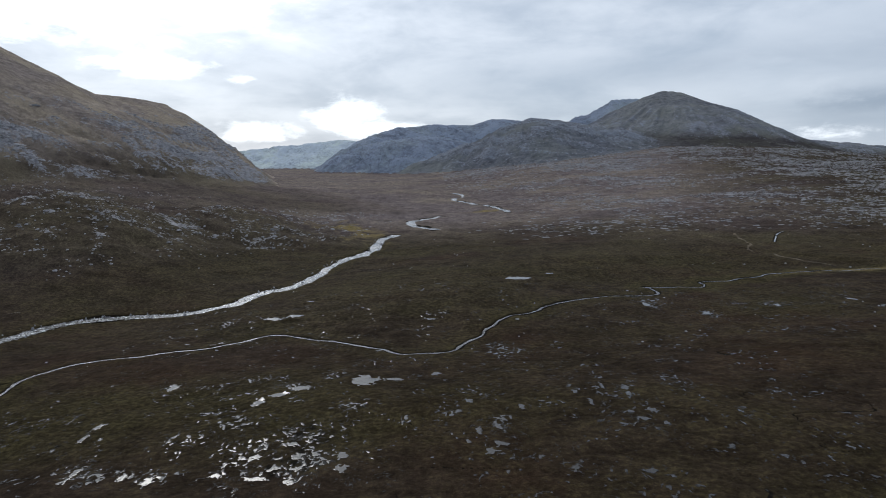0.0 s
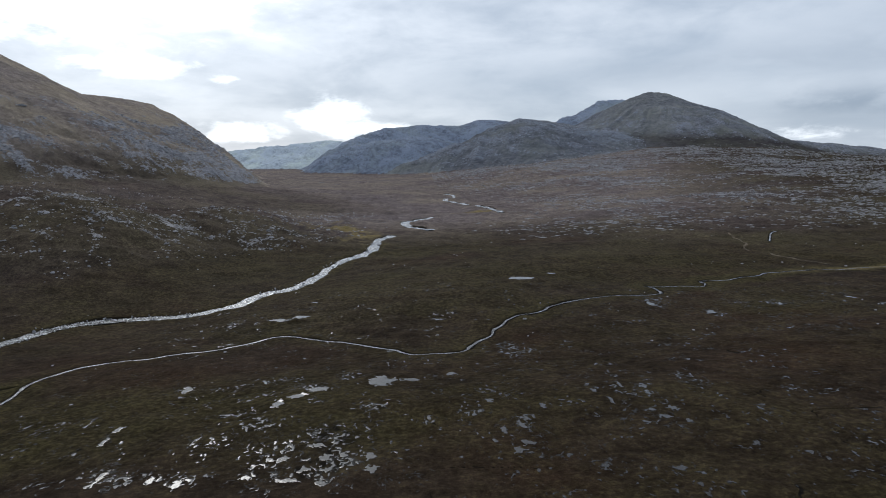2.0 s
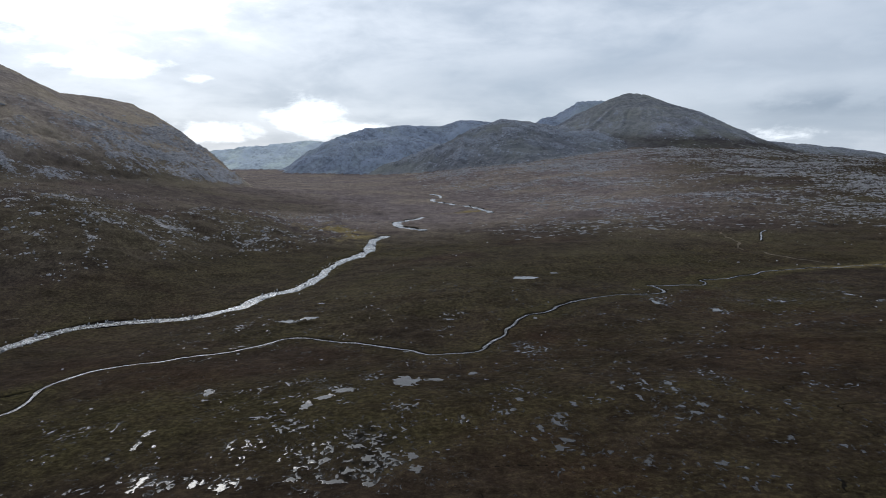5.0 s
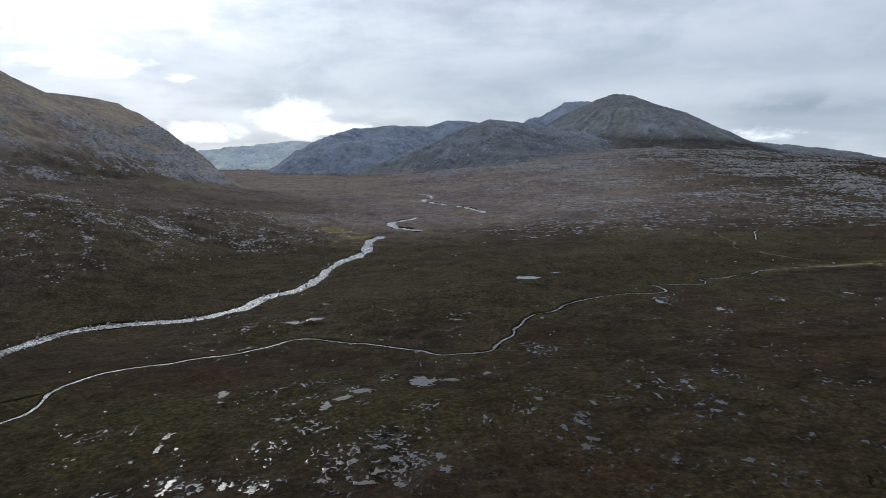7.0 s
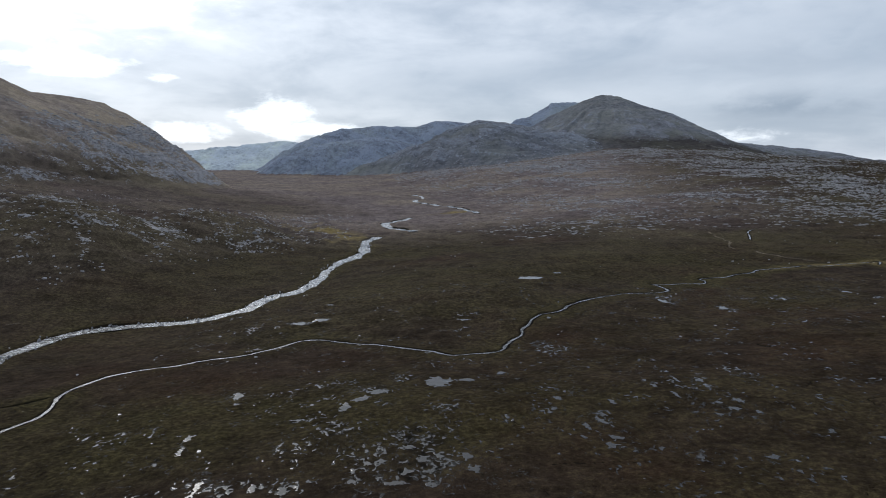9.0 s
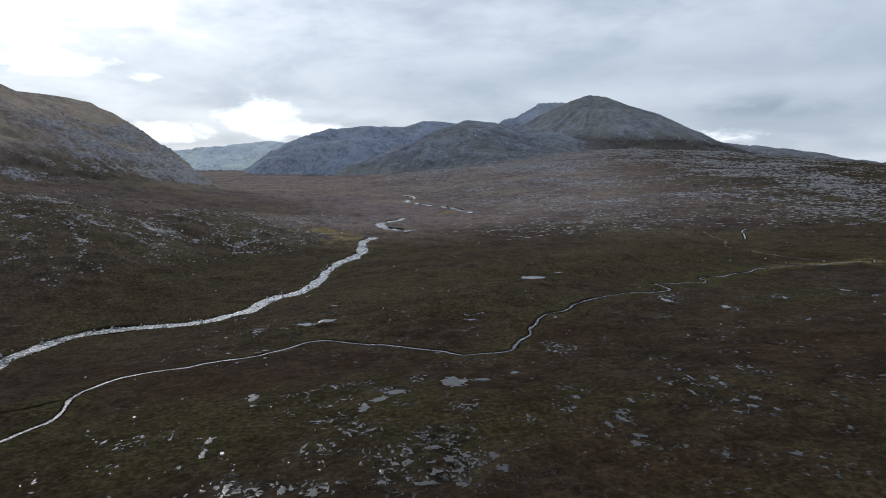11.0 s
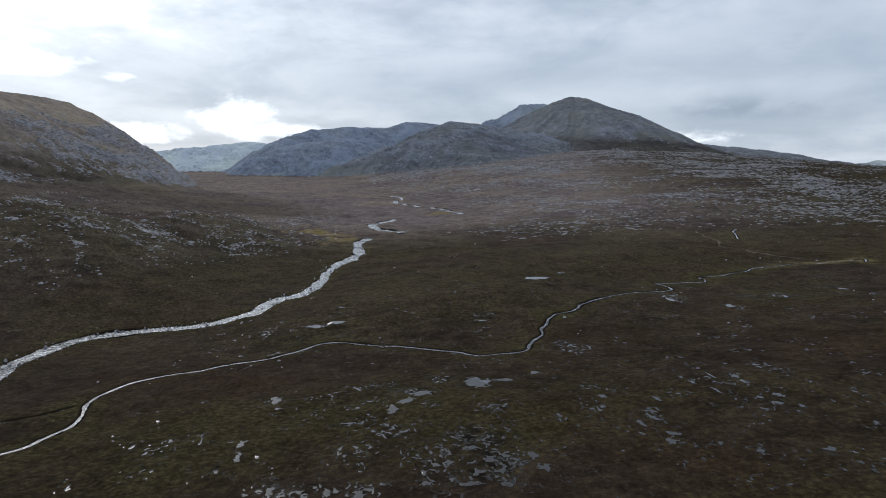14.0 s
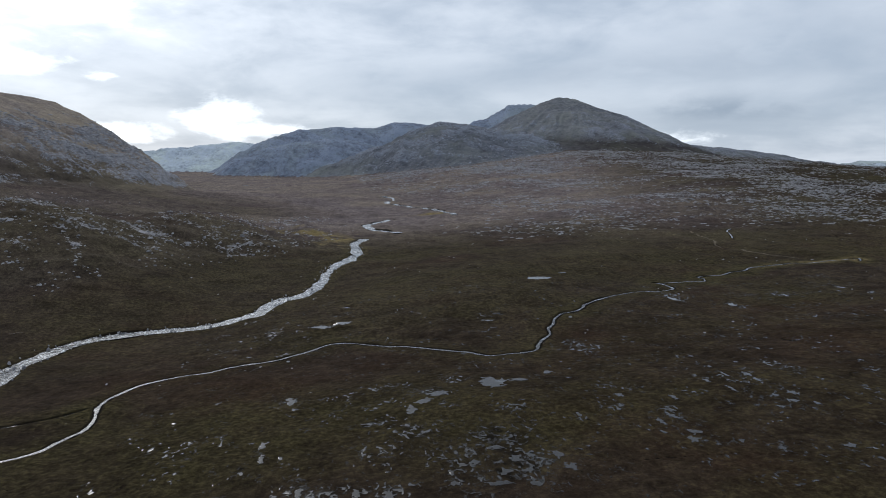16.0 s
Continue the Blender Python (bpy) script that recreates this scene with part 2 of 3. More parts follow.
def vnoise(x, y, seed=0):
    """Smooth value noise, -1 to 1."""
    ix, iy = np.floor(x), np.floor(y)
    fx, fy = x - ix, y - iy
    ux, uy = fx * fx * fx * (fx * (fx * 6 - 15) + 10), fy * fy * fy * (fy * (fy * 6 - 15) + 10)
    a, b = hash01(ix, iy, seed), hash01(ix + 1, iy, seed)
    c, d = hash01(ix, iy + 1, seed), hash01(ix + 1, iy + 1, seed)
    return 2 * (a + (b - a) * ux + (c - a) * uy + (a - b - c + d) * ux * uy) - 1


def fbm(x, y, octaves=4, seed=0, gain=0.5):
    total, amp, norm = 0.0, 1.0, 0.0
    for i in range(octaves):
        total = total + amp * vnoise(x + 17.3 * i, y - 9.7 * i, seed + i)
        norm += amp
        x, y, amp = 1.62 * x + 1.18 * y, -1.18 * x + 1.62 * y, amp * gain
    return total / norm


def ridged(x, y, octaves=4, seed=0):
    total, amp, norm = 0.0, 1.0, 0.0
    for i in range(octaves):
        total = total + amp * (1 - 2 * np.abs(vnoise(x, y, seed + i)))
        norm += amp
        x, y, amp = 1.62 * x + 1.18 * y, -1.18 * x + 1.62 * y, amp * 0.55
    return total / norm


def smooth(a, b, v):
    t = np.clip((v - a) / (b - a), 0, 1)
    return t * t * (3 - 2 * t)


# low swells of the moor: x, y, height, half-lengths across and along, turn in degrees
SWELLS = [
    (-490, 850, 60, 140, 170, 28), (-330, 1060, 32, 90, 130, 20), (-760, 1180, 50, 250, 380, 10),
    (-800, 1700, 45, 420, 420, 0), (-300, 400, -13, 110, 170, 25), (560, 260, 8, 200, 190, 0),
    (250, 860, 6, 210, 110, 10), (950, 1500, 22, 360, 330, 20), (-290, 570, -14, 130, 90, 40),
    (1350, 2350, -30, 500, 420, 0), (620, 1250, 6, 180, 160, 30),
]
# finer hollows and rises: x, y, height, half-length
HOLLOWS = [(-272, 386, -2.0, 123), (-264, 416, 5.1, 129), (-251, 436, 7.0, 133), (-217, 458, -1.6, 135), (-182, 472, -12.7, 136), (-149, 491, -12.0, 140), (-128, 509, -2.5, 144), (8, 458, -24.6, 131), (60, 524, -2.9, 151), (126, 593, -15.7, 174), (203, 612, -8.3, 186), (-249, 596, 17.3, 173), (-10, 509, 17.8, 144), (-122, 541, 10.4, 152), (-43, 365, -0.7, 104), (-91, 334, 14.9, 96), (39, 312, 7.3, 94), (14, 323, -2.2, 95), (22, 264, -5.6, 80), (-59, 239, -0.4, 75), (-104, 312, -12.6, 90)]
RISES = [(250, 629, 0.6, 195), (323, 669, 1.9, 214), (404, 700, -4.7, 233), (-197, 640, -5.1, 182), (-184, 677, -12.8, 191), (-131, 820, 1.3, 227), (-87, 1020, -3.0, 281), (-59, 1257, -2.4, 345), (-12, 1170, -2.3, 322), (-8, 1326, -2.7, 364), (86, 1681, -19.3, 461), (144, 1484, -4.7, 410), (74, 638, 13.3, 182), (107, 660, 11.2, 190), (-417, 716, -5.2, 220), (-292, 1068, 7.2, 300), (-168, 831, -4.1, 231), (623, 1841, -2.7, 536), (318, 2063, 15.7, 572), (322, 1419, 25.4, 403), (456, 905, 1.1, 287), (637, 1105, -5.1, 359), (1021, 2510, 20.0, 600)]


def river_x(y):
    return np.interp(y, [0, 300, 611, 984, 1329, 1490, 2480, 3800, 5000], [-700, -560, -364, -80, 0, 145, -230, -470, -600])


def plain(x, y):
    """The moor without mountains, channels or fine relief."""
    z = np.interp(y, [-5000, 0, 330, 640, 1000, 1500, 2500, 3800, 5000], [0, 0, 0, -2, 8, 17, 47, 71, 82])
    s = np.interp(x - river_x(y), [-9000, 0, 1300, 1700, 2200, 2900, 3600, 9000], [-9000, 0, 1300, 1380, 1000, 400, 150, 0])
    k = 0.034 * (np.clip(y, 150, 2600) / 1079) ** 1.25
    z = z + k * np.maximum(s - 120, 0) * smooth(0, 500, s) + 0.028 * np.clip(x - 20, -400, 0) * smooth(900, 400, y)
    for cx, cy, h, r in HOLLOWS + RISES:
        z = z + h * np.exp(-((x - cx) ** 2 + (y - cy) ** 2) / r ** 2)
    for cx, cy, h, rx, ry, turn in SWELLS:
        c, n = math.cos(radians(turn)), math.sin(radians(turn))
        u, v = (x - cx) * c + (y - cy) * n, -(x - cx) * n + (y - cy) * c
        z = z + h * np.exp(-(u / rx) ** 2 - (v / ry) ** 2)
    return z


# mountains: crest nodes (x, y, height, reach towards the camera, reach behind), steepness
MOUNTAINS = {
    "craggy_mountain": ([(-1970, 1553, 760, 1200, 1500), (-1411, 2173, 490, 1150, 900), (-1348, 2242, 446, 1150, 900), (-1234, 2368, 361, 1100, 900), (-1143, 2468, 354, 980, 900), (-1059, 2561, 336, 785, 700), (-986, 2643, 238, 358, 500), (-890, 2748, 169, 307, 400), (-804, 2843, 105, 266, 300), (-753, 2900, 61, 194, 300)], 1.19, 40),
    "cone_mountain": ([(800, 3900, 330, 900, 900), (1000, 3900, 424, 1300, 900), (1161, 3900, 498, 1500, 900), (1250, 3900, 527, 1600, 900), (1330, 3900, 533, 1650, 900), (1404, 3900, 513, 1600, 900),
                       (1688, 3900, 370, 1500, 900), (2023, 3900, 249, 1400, 900), (2580, 3900, 212, 1500, 900), (3100, 3700, 120, 1500, 900)], 1.0, 30),
    "flat_topped_mountain": ([(700, 4500, 330, 700, 400), (835, 4500, 404, 700, 400), (966, 4500, 442, 800, 400), (1133, 4500, 538, 900, 400), (1302, 4500, 549, 900, 400), (1500, 4500, 450, 900, 400)], 1.0, 20),
    "rocky_knoll": ([(-150, 3270, 100, 260, 300), (30, 3220, 160, 330, 300), (140, 3180, 205, 420, 300), (255, 3150, 264, 560, 400), (405, 3200, 330, 900, 500), (552, 3250, 325, 950, 500),
                     (715, 3250, 294, 950, 500), (905, 3300, 262, 1000, 500), (1150, 3450, 250, 1000, 500)], 1.1, 30),
    "glen_ridge": ([(-653, 3650, 100, 200, 300), (-560, 3600, 160, 260, 300), (-438, 3600, 203, 330, 300), (-285, 3600, 238, 380, 300), (-73, 3600, 261, 420, 300), (49, 3600, 249, 420, 300), (201, 3600, 200, 400, 300)], 1.3, 25),
    "long_ridge": ([(-760, 4150, 100, 250, 300), (-603, 4100, 205, 330, 300), (-428, 4100, 289, 430, 300), (-290, 4100, 330, 450, 300), (-48, 4100, 350, 450, 300), (159, 4100, 343, 450, 300),
                    (230, 4100, 360, 450, 300), (300, 4100, 384, 450, 300), (399, 4100, 379, 500, 300), (620, 4150, 360, 500, 300)], 1.3, 20),
    "far_hill": ([(-2300, 4850, 215, 500, 300), (-1495, 4820, 226, 500, 300), (-1232, 4800, 226, 500, 300), (-988, 4800, 248, 500, 300), (-785, 4800, 276, 500, 300), (-635, 4800, 280, 500, 300), (-430, 4800, 210, 400, 300)], 1.1, 30),
    "east_hill": ([(2700, 3500, 95, 400, 300), (3000, 3430, 160, 400, 300), (3250, 3350, 172, 400, 300), (3700, 3150, 150, 400, 300), (4100, 2900, 170, 400, 300)], 1.1, 30),
}


def crest(nodes, x, y, power, wobble, spur=2.5):
    """Height of a mountain with a crest line through nodes."""
    best = np.full(x.shape, -1e3)
    wx = x + wobble * fbm(x / 420, y / 420, 3, 40)
    wy = y + wobble * fbm(x / 420, y / 420, 3, 50)
    for (ax, ay, ah, an, af), (bx, by, bh, bn, bf) in zip(nodes, nodes[1:]):
        dx, dy = bx - ax, by - ay
        raw = ((wx - ax) * dx + (wy - ay) * dy) / (dx * dx + dy * dy)
        t = np.clip(raw, 0, 1)
        px, py = ax + t * dx, ay + t * dy
        d = np.hypot(np.hypot(wx - px, wy - py), (raw - t) * math.hypot(dx, dy) * (spur - 1))
        side = (wx - px) * dy - (wy - py) * dx
        near, far = an + t * (bn - an), af + t * (bf - af)
        reach = np.where(side > 0, near, far)
        h = ah + t * (bh - ah)
        q = d / reach
        best = np.maximum(best, h * (1 - np.minimum(q, 1.6) ** power))
    return best

# watercourses: centre lines in the plan, and widths
RIVER_LINE = [(-352, 437), (-352, 478), (-354, 506), (-347, 530), (-338, 557), (-324, 576), (-304, 584), (-283, 594), (-260, 597), (-240, 602), (-224, 610), (-206, 619), (-196, 636), (-183, 669), (-162, 681), (-148, 706), (-141, 746), (-130, 806), (-118, 843), (-98, 893), (-94, 957), (-92, 1013), (-77, 1061)]
BEND_LINE = [(-14, 1131), (-31, 1167), (-45, 1186), (-58, 1204), (-60, 1255), (-43, 1296), (-25, 1339), (-5, 1356)]
UPPER_LINE = [(136, 1396), (128, 1489), (122, 1547), (105, 1616), (83, 1649), (46, 1741), (29, 1787), (56, 1876), (32, 1961)]
STREAM_LINE = [(-294, 324), (-287, 329), (-276, 337), (-270, 349), (-264, 365), (-263, 378), (-267, 399), (-266, 418), (-254, 439), (-236, 453), (-217, 457), (-202, 467), (-181, 471), (-163, 479), (-149, 489), (-137, 497), (-125, 497), (-107, 490), (-83, 476), (-61, 461), (-45, 451), (-30, 437), (-11, 436), (3, 439), (16, 457), (26, 471), (34, 490), (42, 505), (55, 521), (74, 530), (87, 544), (116, 565), (143, 582), (178, 589), (197, 597), (198, 618), (192, 625)]
BROOK_LINE = [(192, 625), (221, 625), (247, 626), (256, 639), (254, 647), (281, 650), (297, 657), (317, 660), (336, 676), (366, 679), (398, 692), (429, 685), (471, 696), (492, 693), (477, 676)]
TRACK_LINE = [(409, 927), (402, 895), (393, 853), (390, 832), (375, 805), (374, 790)]
LOWER_TRACK_LINE = [(388, 771), (392, 759), (404, 748), (410, 735), (420, 727), (430, 716)]
CASCADE_LINE = [(487, 944), (469, 924), (442, 874), (428, 847)]
SIDE_LINE = [(-313, 372), (-309, 380), (-295, 387), (-283, 393), (-274, 401)]
COURSES = {   # name: line, half width, depth of the channel
    "river": (RIVER_LINE, 5.6, 2.2), "river_bend": (BEND_LINE, 7.5, 1.6), "upper_river": (UPPER_LINE, 6.0, 1.5),
    "stream": (STREAM_LINE, 0.9, 1.4), "brook": (BROOK_LINE, 0.8, 0.9), "side_stream": (SIDE_LINE, 0.3, 1.3), "cascade": (CASCADE_LINE, 0.8, 0.7),
}


def spline(line, step):
    """Points along a rounded line, and their lengths along it."""
    p = np.array([line[0], *line, line[-1]], float)
    out = []
    for i in range(1, len(p) - 2):
        a, b, c, d = p[i - 1], p[i], p[i + 1], p[i + 2]
        count = max(2, int(np.hypot(*(c - b)) / step))
        t = np.linspace(0, 1, count, endpoint=False)[:, None]
        out.append(0.5 * (2 * b + (c - a) * t + (2 * a - 5 * b + 4 * c - d) * t ** 2 + (3 * b - a - 3 * c + d) * t ** 3))
    q = np.concatenate(out + [p[-1:]])
    # small wanderings of the banks
    s = np.concatenate([[0], np.cumsum(np.hypot(*np.diff(q, axis=0).T))])
    q[:, 0] += 1.3 * vnoise(s / 13, s * 0, 71)
    q[:, 1] += 1.3 * vnoise(s / 13, s * 0, 72)
    q[:, 0] += 0.5 * vnoise(s / 4.5, s * 0, 73)
    q[:, 1] += 0.5 * vnoise(s / 4.5, s * 0, 74)
    return q, s


def width_at(s, half):
    return half * (1 + 0.75 * fbm(s / (half * 6), s * 0, 3, 81))


def away(x, y, line, step):
    """Distance from a line and the place along it."""
    q, s = spline(line, step)
    best, along = np.full(x.shape, 1e6), np.zeros(x.shape)
    for i in range(len(q) - 1):
        a, d = q[i], q[i + 1] - q[i]
        t = np.clip(((x - a[0]) * d[0] + (y - a[1]) * d[1]) / (d @ d + 1e-9), 0, 1)
        r = np.hypot(x - a[0] - t * d[0], y - a[1] - t * d[1])
        near = r < best
        best[near], along[near] = r[near], (s[i] + t * (s[i + 1] - s[i]))[near]
    return best, along


# pools: x, y, half-lengths across and along
POOLS_NEAR = [(-96, 331, 2.7, 6.2), (-88, 342, 4.8, 4.4), (-44, 365, 7.8, 9.9), (94, 322, 1.7, 2.8), (95, 333, 1.7, 3.8), (93, 292, 2.8, 3.1), (99, 301, 2.8, 3.2), (89, 301, 1.6, 1.8), (82, 288, 2.1, 1.5), (68, 330, 1.4, 3.3), (73, 315, 1.1, 4.9), (39, 313, 1.7, 4.3), (13, 322, 2.0, 3.2), (-4, 386, 3.1, 4.0), (25, 269, 3.2, 2.5), (20, 262, 3.4, 2.9), (-59, 240, 2.2, 2.8), (-90, 247, 2.2, 1.7), (-61, 263, 2.8, 3.1), (-78, 352, 6.6, 3.9)]
POOLS_MID = [(-66, 275, 3.4, 2.2), (-84, 262, 2.2, 2.3), (-78, 263, 2.4, 2.6), (-73, 243, 4.3, 1.9), (-42, 263, 2.2, 3.9), (-41, 251, 2.7, 3.0), (84, 339, 0.9, 5.9), (-168, 308, 1.4, 5.3), (-167, 293, 1.3, 4.4), (-150, 255, 1.4, 5.8), (-128, 249, 1.4, 4.4), (-116, 245, 2.2, 3.2), (-158, 374, 2.4, 6.9), (101, 286, 1.2, 2.3), (16, 283, 1.5, 4.8), (80, 241, 2.6, 2.3), (-59, 251, 2.7, 1.8), (-28, 368, 6.5, 2.3)]
POOLS_FAR = [(-124, 544, 7.1, 6.0), (-120, 589, 4.2, 2.2), (-10, 512, 4.5, 2.4), (73, 637, 16.4, 9.1), (108, 663, 3.8, 3.1), (-143, 543, 6.8, 4.9), (213, 525, 3.6, 6.3), (174, 555, 2.8, 9.3), (281, 546, 2.7, 6.0), (352, 560, 3.1, 5.1), (-415, 2494, 9.0, 26.0), (-333, 2329, 9.0, 26.0)]
# boggy ground: x, y, half-lengths, how wet
BOGS = [(-66, 257, 25.5, 22.3, 1), (-59, 289, 18.0, 15.6, 1), (-97, 301, 15.3, 11.6, 1), (-121, 317, 13.2, 3.0, 0.9), (-81, 357, 19.8, 11.3, 0.9), (-62, 379, 12.3, 10.5, 0.7), (-107, 370, 20.8, 10.6, 0.7), (-74, 336, 6.7, 12.5, 1), (-162, 382, 11.7, 14.0, 0.75), (-114, 347, 8.6, 5.9, 0.6), (-167, 300, 4.1, 14.8, 0.8), (-178, 284, 9.6, 10.9, 0.75), (-206, 316, 11.3, 11.2, 0.6), (-151, 256, 3.7, 11.6, 1), (-133, 253, 11.7, 10.5, 0.85)]
BOGS_SMALL = [(-116, 245, 6.2, 6.3, 1), (-45, 317, 7.4, 7.3, 1), (4, 311, 7.8, 11.9, 0.75), (24, 336, 12.5, 9.5, 0.65), (-18, 298, 6.4, 6.4, 0.6), (26, 289, 9.0, 17.8, 0.85), (35, 276, 6.0, 15.1, 0.75), (42, 260, 16.6, 10.3, 0.75), (80, 241, 6.0, 4.7, 0.8), (123, 343, 7.1, 25.1, 0.8), (69, 354, 12.5, 16.7, 0.6), (100, 288, 9.1, 9.5, 0.65), (141, 296, 2.9, 16.4, 0.75), (45, 440, 15.6, 19.3, 0.7), (-32, 244, 9.9, 12.5, 0.75)]
BOGS_FAR = [(-143, 543, 14.6, 7.9, 0.9), (-179, 545, 6.0, 19.0, 0.8), (-5, 524, 13.9, 3.9, 0.75), (-25, 557, 19.8, 6.1, 0.7), (175, 558, 10.8, 28.7, 0.8), (214, 526, 10.1, 16.4, 0.9), (252, 554, 12.1, 21.4, 0.6), (283, 549, 12.8, 15.1, 0.8), (327, 571, 9.7, 11.5, 0.6), (-114, 287, 16.0, 14.3, 0.6), (91, 311, 16.8, 35.3, 0.55), (-103, 252, 3.4, 4.6, 0.8), (-187, 322, 4.1, 9.1, 0.6), (170, 320, 8.0, 8.2, 0.5), (59, 245, 13.3, 10.4, 0.5)]


def wetness(x, y):
    w = np.zeros(x.shape)
    for cx, cy, rx, ry, k in BOGS + BOGS_SMALL + BOGS_FAR:
        w = np.maximum(w, k * np.exp(-0.8 * (((x - cx) / rx) ** 2 + ((y - cy) / ry) ** 2) ** 1.5))
    return w


# ---- the ground: one sheet in rings, fine where it lies near, out to the horizon ----
CX, CY = -69.0, -20.0
theta = np.concatenate([np.linspace(-44, 50, COLUMNS), np.linspace(50, 316, 50)[1:-1]])
theta = np.radians(theta)
radius = [0.02, 15, 40, 80, 120, 150, 170, 180]
while radius[-1] < 4960:
    r = radius[-1]
    radius.append(r + STEP * float(np.interp(r, [0, 420, 700, 1000, 1500, 2500, 5000], [0.85, 1.0, 2.2, 3.6, 5.0, 8.0, 12.0])))
radius = np.array(radius)
RR, TT = np.meshgrid(radius, theta, indexing="ij")
GX, GY = CX + RR * np.sin(TT), CY + RR * np.cos(TT)
ROWS_N, COLS_N = GX.shape

Z0 = plain(GX, GY)
parts_z = [Z0]
land = Z0.copy()
lump = ridged(GX / 330, GY / 330, 5, 11)
grit = fbm(GX / 60, GY / 60, 4, 21)
crags = ridged((0.8 * GX - 0.6 * GY) / 190 + 0.3 * grit, (0.6 * GX + 0.8 * GY) / 75, 5, 25)
teeth = ridged((0.8 * GX - 0.6 * GY) / 48, (0.6 * GX + 0.8 * GY) / 26, 3, 28)
# bulging crags that dip along the left mountain's foot
knobs = fbm((0.67 * GX + 0.74 * GY) / 130 + 0.4 * grit, (0.74 * GX - 0.67 * GY) / 80, 4, 27, 0.6)
# gullies that run down from the cone's top
spokes = ridged(np.arctan2(GX - 1330, GY - 3900) * 7.0 + 0.25 * grit, np.hypot(GX - 1330, GY - 3900) / 900, 4, 29)
for name, (nodes, power, wobble) in MOUNTAINS.items():
    h = crest(nodes, GX, GY, power, wobble, 5.5 if name == "craggy_mountain" else 2.4)
    over = smooth(-10, 70, h - Z0)
    if name == "craggy_mountain":
        low = smooth(300, 190, h) * smooth(2, 30, h - Z0) * (1 - 0.8 * smooth(-950, -800, GX) * smooth(2150, 2450, GY))
        h = h + over * (6 * lump + 4 * grit) * smooth(0, 200, h) + low * (22 * knobs + 7 * teeth - 2)
    elif name in ("rocky_knoll", "glen_ridge", "long_ridge"):
        # cliffs and gullies on the faces, the tops worn smooth
        peak = max(node[2] for node in nodes)
        face = {"rocky_knoll": 0.8, "glen_ridge": 0.75, "long_ridge": 0.6}[name] * (0.3 + 0.7 * smooth(0.97, 0.75, h / peak))
        h = h + over * face * (12 * lump + 16 * crags + 10 * teeth + 5 * grit + 12 * ridged(GX / 60 + 0.6 * grit, GY / 300, 3, 33))
    else:
        h = h + over * ((8 * lump + 20 * (spokes - 0.3)) * smooth(500, 380, h) + 5 * grit + 3 * teeth)
    parts_z.append(h)
    land = 0.5 * (land + h + np.sqrt((land - h) ** 2 + 100.0))
owner = np.argmax(np.stack(parts_z), axis=0)
raised = smooth(5, 60, land - Z0)

# relief of the moor: swells, hummocks, ledges of bare rock
calm = 1 - raised
hags = fbm(GX / 26, GY / 20, 4, 31)
ledge_area = smooth(900, 1350, GY) * smooth(60, 330, GX - river_x(GY)) * calm
ledge_area = np.maximum(ledge_area, 0.55 * smooth(650, 850, GY) * smooth(450, 640, GX))
knoll_area = smooth(30, 110, river_x(GY) - GX) * smooth(560, 700, GY) * smooth(1500, 1250, GY)
strata = ridged(GX / 46 + 0.7 * grit, GY / 52 + 0.3 * GX / 46, 5, 61)
big_patch = fbm(GX / 260, GY / 260, 3, 65)
rock = np.zeros(GX.shape)
rock = np.maximum(rock, ledge_area * (0.15 + 0.46 * strata + 0.36 * big_patch - 0.14 * smooth(1900, 2700, GY) - 0.12 * smooth(900, 1400, GX)))
rock = np.maximum(rock, knoll_area * (-0.05 + 0.42 * strata + 0.42 * big_patch))
rock = np.maximum(rock, 0.10 * strata * calm)
ledges = np.clip(rock - 0.25, 0, 1)
wet = wetness(GX, GY)
level = 1 - 0.9 * smooth(0.05, 0.4, wet)     # the bogs lie level
swell = (2.2 * fbm(GX / 120, GY / 90, 3, 35) + 1.3 * hags * level) * smooth(150, 330, RR)
land = land + calm * (swell + 0.22 * level * fbm(GX / 5, GY / 5, 3, 37) * smooth(900, 400, RR)) + 7.0 * ledges * smooth(400, 700, RR)
land = land + knoll_area * calm * (7 * ridged(GX / 70, GY / 60, 4, 45)) + 2.5 * calm * smooth(700, 1200, RR) * hags

# dark erosion gullies in the peat
crack = smooth(0.982, 0.999, ridged(GX / 60 + 0.3 * hags, GY / 45, 1, 141)) * smooth(-0.1, 0.4, fbm(GX / 90, GY / 90, 2, 143)) * smooth(900, 600, RR) * calm
land -= 0.5 * crack
# channels and pools are cut into the sheet
base = land.copy()
peat = 0.9 * crack + 0.2 * np.clip(hags, 0, 1) + 0.75 * wet * (0.35 + fbm(GX / 5, GY / 7, 3, 39))
green = 0.42 + 0.6 * fbm(GX / 150, GY / 110, 4, 55)
verge = np.zeros(GX.shape)     # pale grass along the brook
for name, (line, half, depth) in COURSES.items():
    lo, hi = np.min(line, axis=0) - 60, np.max(line, axis=0) + 60
    near = (GX > lo[0]) & (GX < hi[0]) & (GY > lo[1]) & (GY < hi[1])
    d, s = away(GX[near], GY[near], line, 5.0 if half < 3 else 8.0)
    w = width_at(s, half)
    cut = depth * smooth(w * 1.5 + 1.5, w * 0.7, d)
    land[near] -= cut
    peat[near] += 0.7 * smooth(w + 3.5, w + 0.5, d)
    green[near] += (0.55 if name == "brook" else 0.3) * smooth(26, 6, d)
    if name == "brook":
        verge[near] = 0.55 * smooth(20, 5, d) * smooth(200, 420, GX[near])
